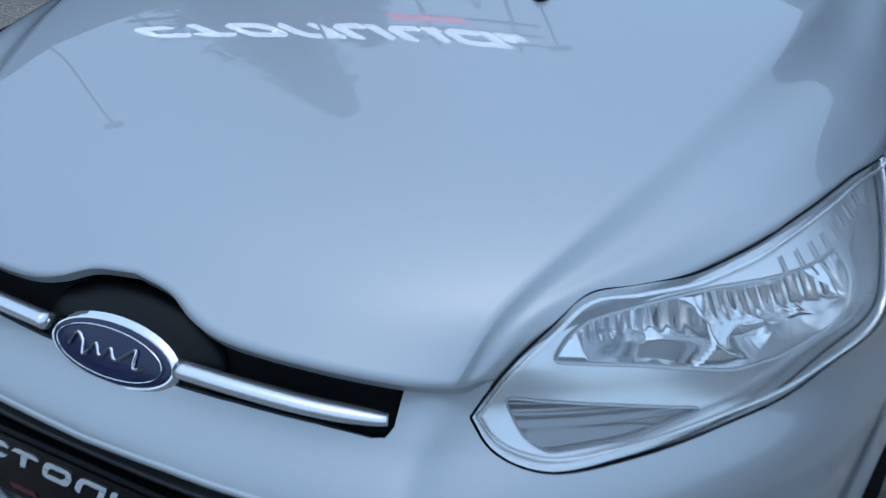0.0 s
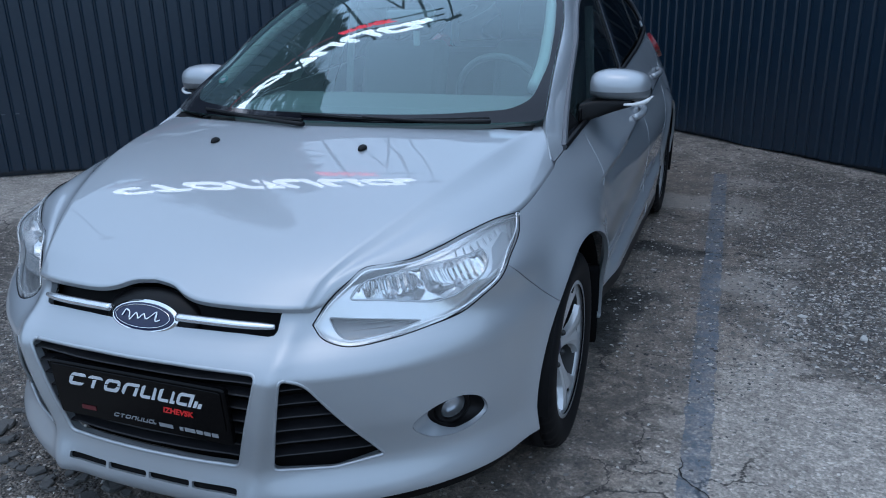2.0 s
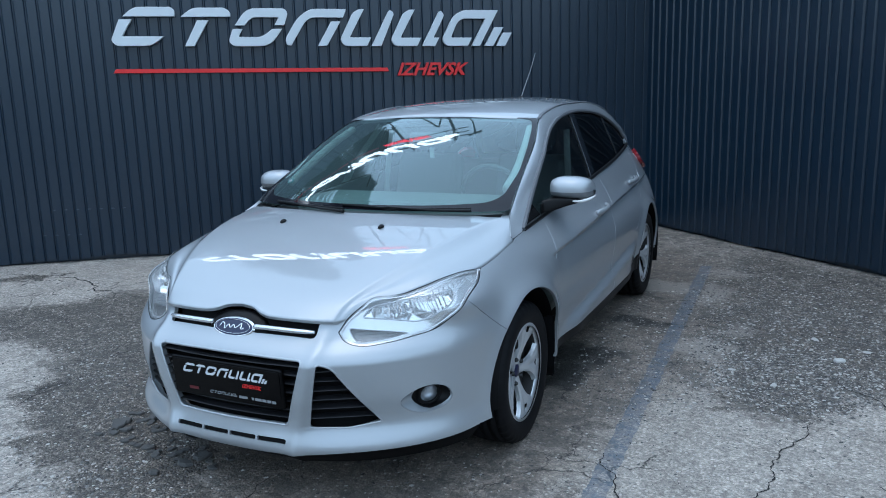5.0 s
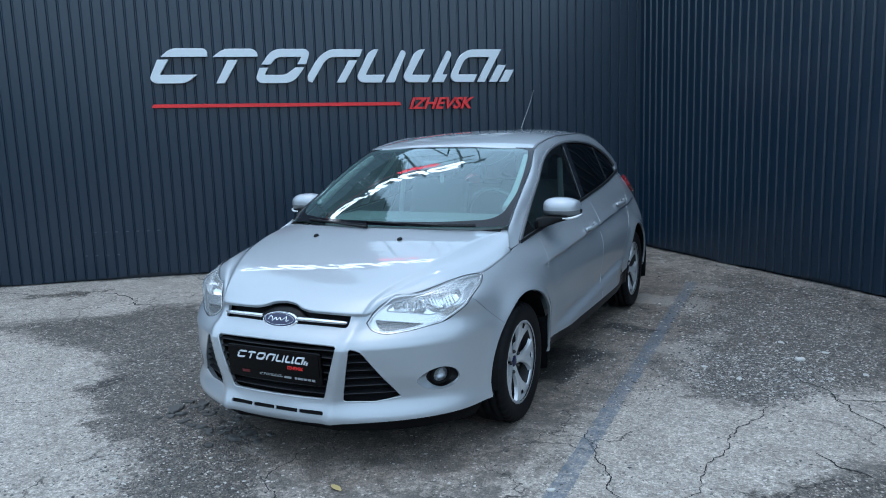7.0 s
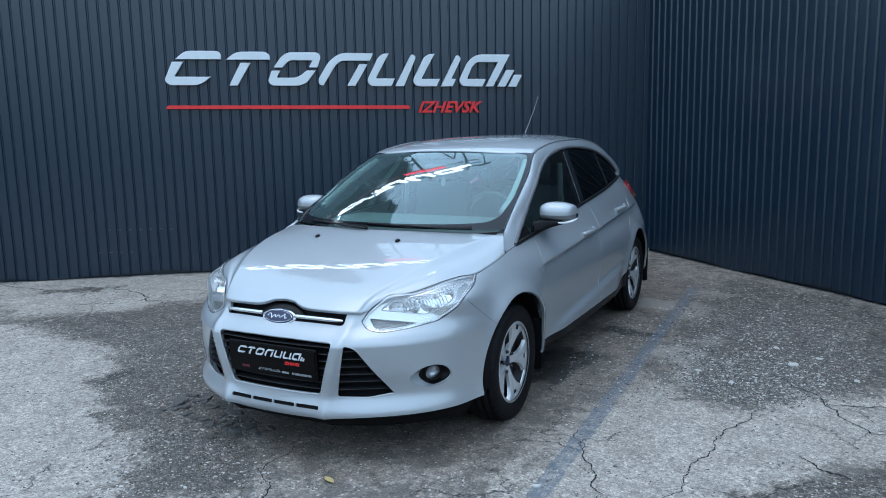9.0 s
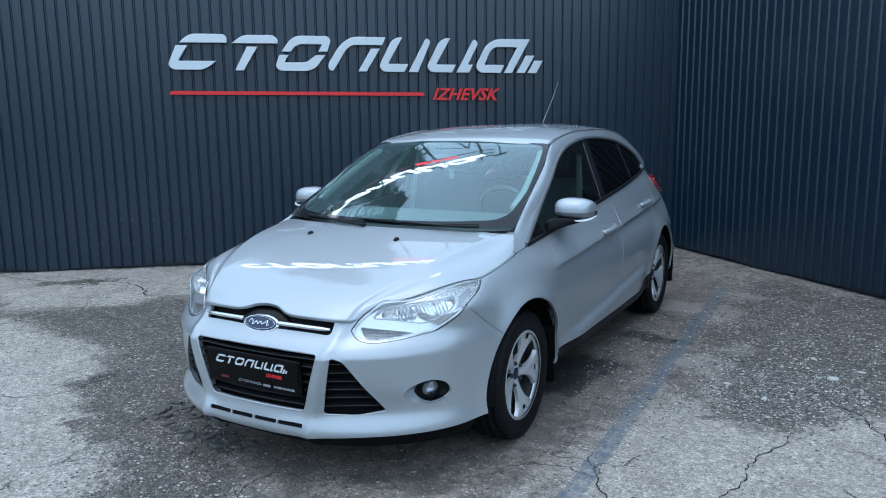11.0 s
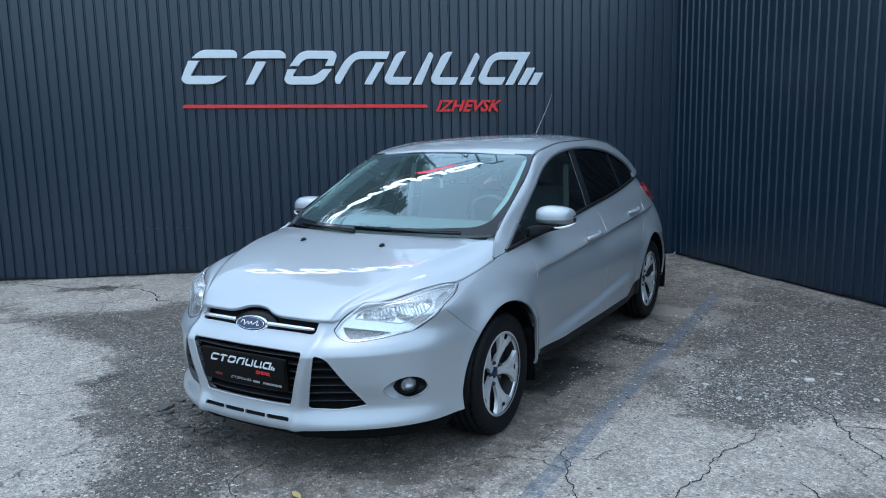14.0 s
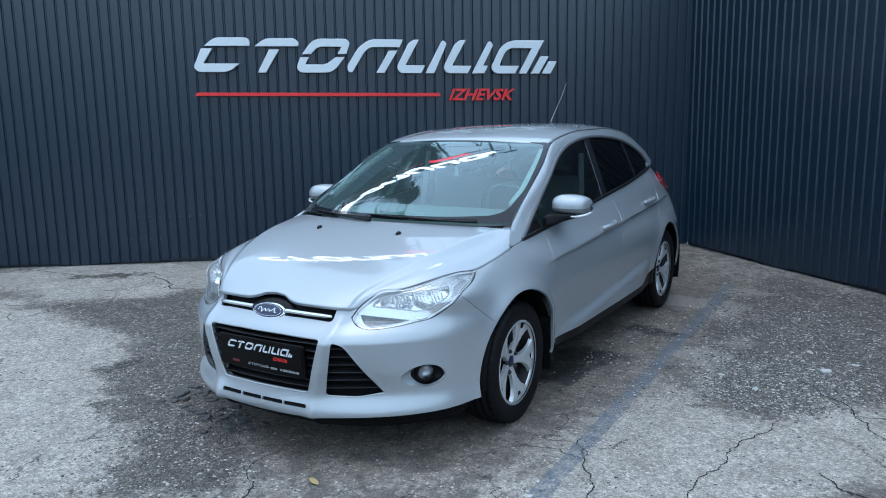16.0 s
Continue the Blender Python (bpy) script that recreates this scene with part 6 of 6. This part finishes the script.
# ---- wheels ----
def wheel_at(flip, hub, turn_deg):
    w = tagged(new("wheel"), "black tyre on a silver five-spoke alloy rim")
    w.parent = car
    w.matrix_basis = Matrix.Translation((flip * 0.775, hub, HUB_Z)) @ Matrix.Rotation(radians(0 if flip > 0 else 180), 4, "Z") @ Matrix.Rotation(radians(turn_deg), 4, "X")
    return w


tyre_profile = [(0.207, 0.088), (0.222, 0.097), (0.245, 0.104), (0.268, 0.106), (0.290, 0.102), (0.303, 0.093), (0.3095, 0.082), (0.3125, 0.066), (0.304, 0.0655), (0.304, 0.0575), (0.3135, 0.057), (0.3145, 0.026), (0.306, 0.0255), (0.306, 0.0175), (0.315, 0.017),
                (0.315, -0.017), (0.306, -0.0175), (0.306, -0.0255), (0.3145, -0.026), (0.3135, -0.06), (0.3095, -0.082), (0.303, -0.093), (0.29, -0.102), (0.25, -0.104), (0.207, -0.088)]
tyre_g = lathe(tyre_profile, 120)
# shoulder blocks cut between the outer tread bars
for k in range(120):
    if k % 3 == 0:
        for j in range(5, 8):
            tyre_g[k, j, 1:] *= 0.978
rim_profile = [(0.205, 0.094), (0.218, 0.094), (0.2195, 0.088), (0.2155, 0.083), (0.208, 0.080), (0.2025, 0.072)]
barrel_profile = [(0.2025, 0.072), (0.198, 0.02), (0.195, -0.09), (0.205, -0.094)]


def spoke_mesh():
    """One broad spoke that parts into a fork at the rim, with a raised spine."""
    bm = bmesh.new()
    stations = [(0.030, 36, 0.052), (0.052, 27, 0.056), (0.075, 17, 0.061), (0.105, 15, 0.068), (0.140, 16.5, 0.075), (0.175, 21, 0.081), (0.2045, 26.5, 0.084)]
    across = [-1.0, -0.9, -0.55, -0.2, 0, 0.2, 0.55, 0.9, 1.0]
    grid = []
    for r, half_w, x in stations:
        row = []
        for u in across:
            t = radians(half_w) * u
            edge = abs(u) > 0.95
            dip = 0.006 * math.exp(-((u / 0.25) ** 2)) * min(1, max(0, (r - 0.09) / 0.05))
            row.append(bm.verts.new((x - (0.022 if edge else 0.0) - dip - (0.004 if 0.7 < abs(u) < 0.95 else 0), r * math.cos(t), r * math.sin(t))))
        grid.append(row)
    for i in range(len(grid) - 1):
        for j in range(len(across) - 1):
            if i >= 5 and 3 <= j <= 4:
                continue
            bm.faces.new((grid[i][j], grid[i][j + 1], grid[i + 1][j + 1], grid[i + 1][j]))
    bmesh.ops.recalc_face_normals(bm, faces=bm.faces)
    for f in bm.faces:
        if f.normal.x < 0:
            f.normal_flip()
    return bm


first = wheel_at(1, HUB_F, 67)
grid_part("tyre", tyre_g, rubber, first, "black tyre with ribbed shoulder", closed_u=True, turn=False)
grid_part("rim", lathe(rim_profile, 80), alloy, first, "silver rim lip", closed_u=True)
# dark barrel and oversized disc give the shade between the spokes by colour
grid_part("barrel", lathe(barrel_profile, 80), brake, first, "rim barrel coloured dark for the shade behind the spokes", closed_u=True)
grid_part("brake_disc", lathe([(0.03, 0.02), (0.192, 0.02), (0.192, 0.0)], 48), brake, first, "grey brake disc widened to put shade between the spokes", closed_u=True)
part("hub_back", block((0.05, 0.10, 0.10), (0.02, 0, 0), 0.02), dark, first)
part("caliper", block((0.06, 0.07, 0.16), (0.025, 0.125, 0.03), 0.015), dark, first)
sm = spoke_mesh()
s0 = part("spoke", sm, alloy, first, smooth=False)
for k in range(1, 5):
    o = new("spoke", s0.data)
    o.parent, o.matrix_basis = first, Matrix.Rotation(radians(72 * k), 4, "X")
part("centre_cap", dome(0.030, 0.030, -0.050, -0.060, 5, 32, m=Matrix.Rotation(radians(90), 4, "Z")), badge_blue, first, "blue oval centre cap")
bolt = None
for k in range(5):
    t = radians(72 * k + 36)
    mm = Matrix.Translation((0.052, 0.056 * math.cos(t), 0.056 * math.sin(t)))
    if bolt is None:
        bolt = part("wheel_bolt", dome(0.0105, 0.0105, 0.0, -0.014, 4, 12, m=Matrix.Rotation(radians(90), 4, "Z")), brake, first, "dark wheel bolt")
        bolt.matrix_basis = mm
    else:
        o = new("wheel_bolt", bolt.data)
        o.parent, o.matrix_basis = first, mm
        tagged(o, "dark wheel bolt")
for flip, hub, deg in ((-1, HUB_F, 30), (1, HUB_R, 52), (-1, HUB_R, 5)):
    tmp = wheel_at(flip, hub, deg)
    mm = tmp.matrix_basis.copy()
    bpy.data.objects.remove(tmp)
    copy_thing(first, mm)

# mud flaps, aerial
for flip in (1, -1):
    for hub in (HUB_F, HUB_R):
        y = hub + (0.336 if hub == HUB_F else 0.385)
        g = loft([[(0.70, y, 0.47), (0.80, y, 0.47), (0.890, y - 0.008, 0.475)], [(0.70, y + 0.015, 0.36), (0.80, y + 0.015, 0.36), (0.890, y + 0.004, 0.36)], [(0.72, y + 0.03, 0.170), (0.80, y + 0.03, 0.160), (0.882, y + 0.018, 0.170)]], 8, 8)
        grid_part("mud_flap", np.concatenate([g, g[::-1] + (0, 0.022, 0)], 0), rubber, car, "black rubber mud flap", flip=flip, closed_u=True)
tube("aerial", [(0.012, 2.365, 1.455), (0.008, 2.46, 1.535), (0.0, 2.62, 1.66), (-0.012, 2.765, 1.785)], [0.005, 0.0036, 0.0030, 0.0026], moulding_silver, car, "thin grey roof aerial", n=8)
part("aerial_base", dome(0.022, 0.045, 0, -0.022, 4, 20, m=Matrix.Translation((0.012, 2.37, 1.452)) @ Matrix.Rotation(radians(-90), 4, "X")), plastic, car)

# ---- cabin ----
part("dashboard", block((1.25, 0.40, 0.16), (0, 0.62, 0.90), 0.05, Matrix.Rotation(0, 4, "X")), cabin_dark, car, "dark grey dashboard")
part("cabin_floor", block((1.35, 2.3, 0.06), (0, 1.65, 0.33), 0.01), cabin_dark, car)
part("rear_bulkhead", block((1.20, 0.10, 0.55), (0, 2.55, 0.72), 0.03), cabin_dark, car)
for flip in (1, -1):
    seat = tagged(new("front_seat"), "dark grey cloth front seat")
    seat.parent = car
    lean = Matrix.Translation((flip * 0.36, 1.46, 0.56)) @ Matrix.Rotation(radians(-18), 4, "X")
    part("seat_cushion", block((0.48, 0.50, 0.16), (flip * 0.36, 1.22, 0.52), 0.05), cabin_cloth, seat)
    part("seat_back", block((0.46, 0.12, 0.58), (0, 0, 0.30), 0.05, lean), cabin_cloth, seat)
    part("headrest", block((0.26, 0.09, 0.17), (0, 0, 0.70), 0.04, lean), cabin_cloth, seat)
    tube("seat_belt", [(0.60, 1.53, 1.28), (0.615, 1.50, 1.10), (0.63, 1.48, 0.90), (0.64, 1.46, 0.60)], 0.020, pale_trim, car, n=6, flat=0.2, flip=flip)
part("rear_seat", block((1.15, 0.14, 0.62), (0, 2.30, 0.72), 0.05), cabin_cloth, car, "dark rear seat back")
wheel_rim = [(0.36 + 0.18 * math.cos(t), 0.93 - 0.06 * math.sin(t), 0.95 + 0.17 * math.sin(t)) for t in np.linspace(0, 2 * math.pi, 33)]
tube("steering_wheel", wheel_rim, 0.014, wheel_grey, car, "black steering wheel", n=8, samples=64)
part("mirror_inside", block((0.22, 0.03, 0.06), (0, 0.86, 1.275), 0.012), cabin_dark, car, "black interior mirror")
part("hanging_tag", block((0.028, 0.004, 0.060), (0.01, 0.885, 1.190), 0.002), pale_trim, car, "small pale tag hanging below the mirror")

# writing on the dealer plate, in plain bars where it cannot be read
for line in STROKES:
    part("plate_stroke", slab(line * 0.105 + (-0.205, 0.018), 0.0012, 0, PLATE @ Matrix.Translation((0, -0.0195, 0))), plate_white, plate)
lettering("IZHEVSK", 0.016, 0.092, 0.3, PLATE @ Matrix.Translation((0.078, -0.0195, -0.012)), 0.0012, sign_red, plate, "city_lettering")
for line in STROKES:
    part("plate_stroke", slab(line * 0.034 + (-0.085, -0.056), 0.0012, 0, PLATE @ Matrix.Translation((0, -0.0165, 0))), plate_grey, plate)
for x0, x1 in ((0.055, 0.095), (0.115, 0.125), (0.130, 0.160), (0.164, 0.182), (0.186, 0.204), (0.208, 0.226)):
    part("plate_bar", slab(np.array([(x0, -0.058), (x1, -0.058), (x1, -0.048), (x0, -0.048)]), 0.0012, 0, PLATE @ Matrix.Translation((0, -0.0165, 0))), plate_grey, plate)
part("plate_bar", slab(np.array([(-0.185, -0.052), (-0.140, -0.052), (-0.140, -0.040), (-0.185, -0.040)]), 0.0012, 0, PLATE @ Matrix.Translation((0, -0.0165, 0))), plate_red, plate)

# round sticker low in the windscreen's corner
spot = [(float(x), float(y)) for x, y in ellipse(0.026, 0.020, 28)]
panel("windscreen_sticker", [(-0.565 + a, 0.20 + b) for a, b in spot], screen, sticker_teal, windscreen, gap=0.0, depth=0.0, step=0.01, lift=0.0040, label="round dark teal sticker")
panel("sticker_mark", [(-0.565 + 0.55 * a, 0.20 + 0.5 * b) for a, b in spot], screen, plate_grey, windscreen, gap=0.0, depth=0.0, step=0.01, lift=0.0055)
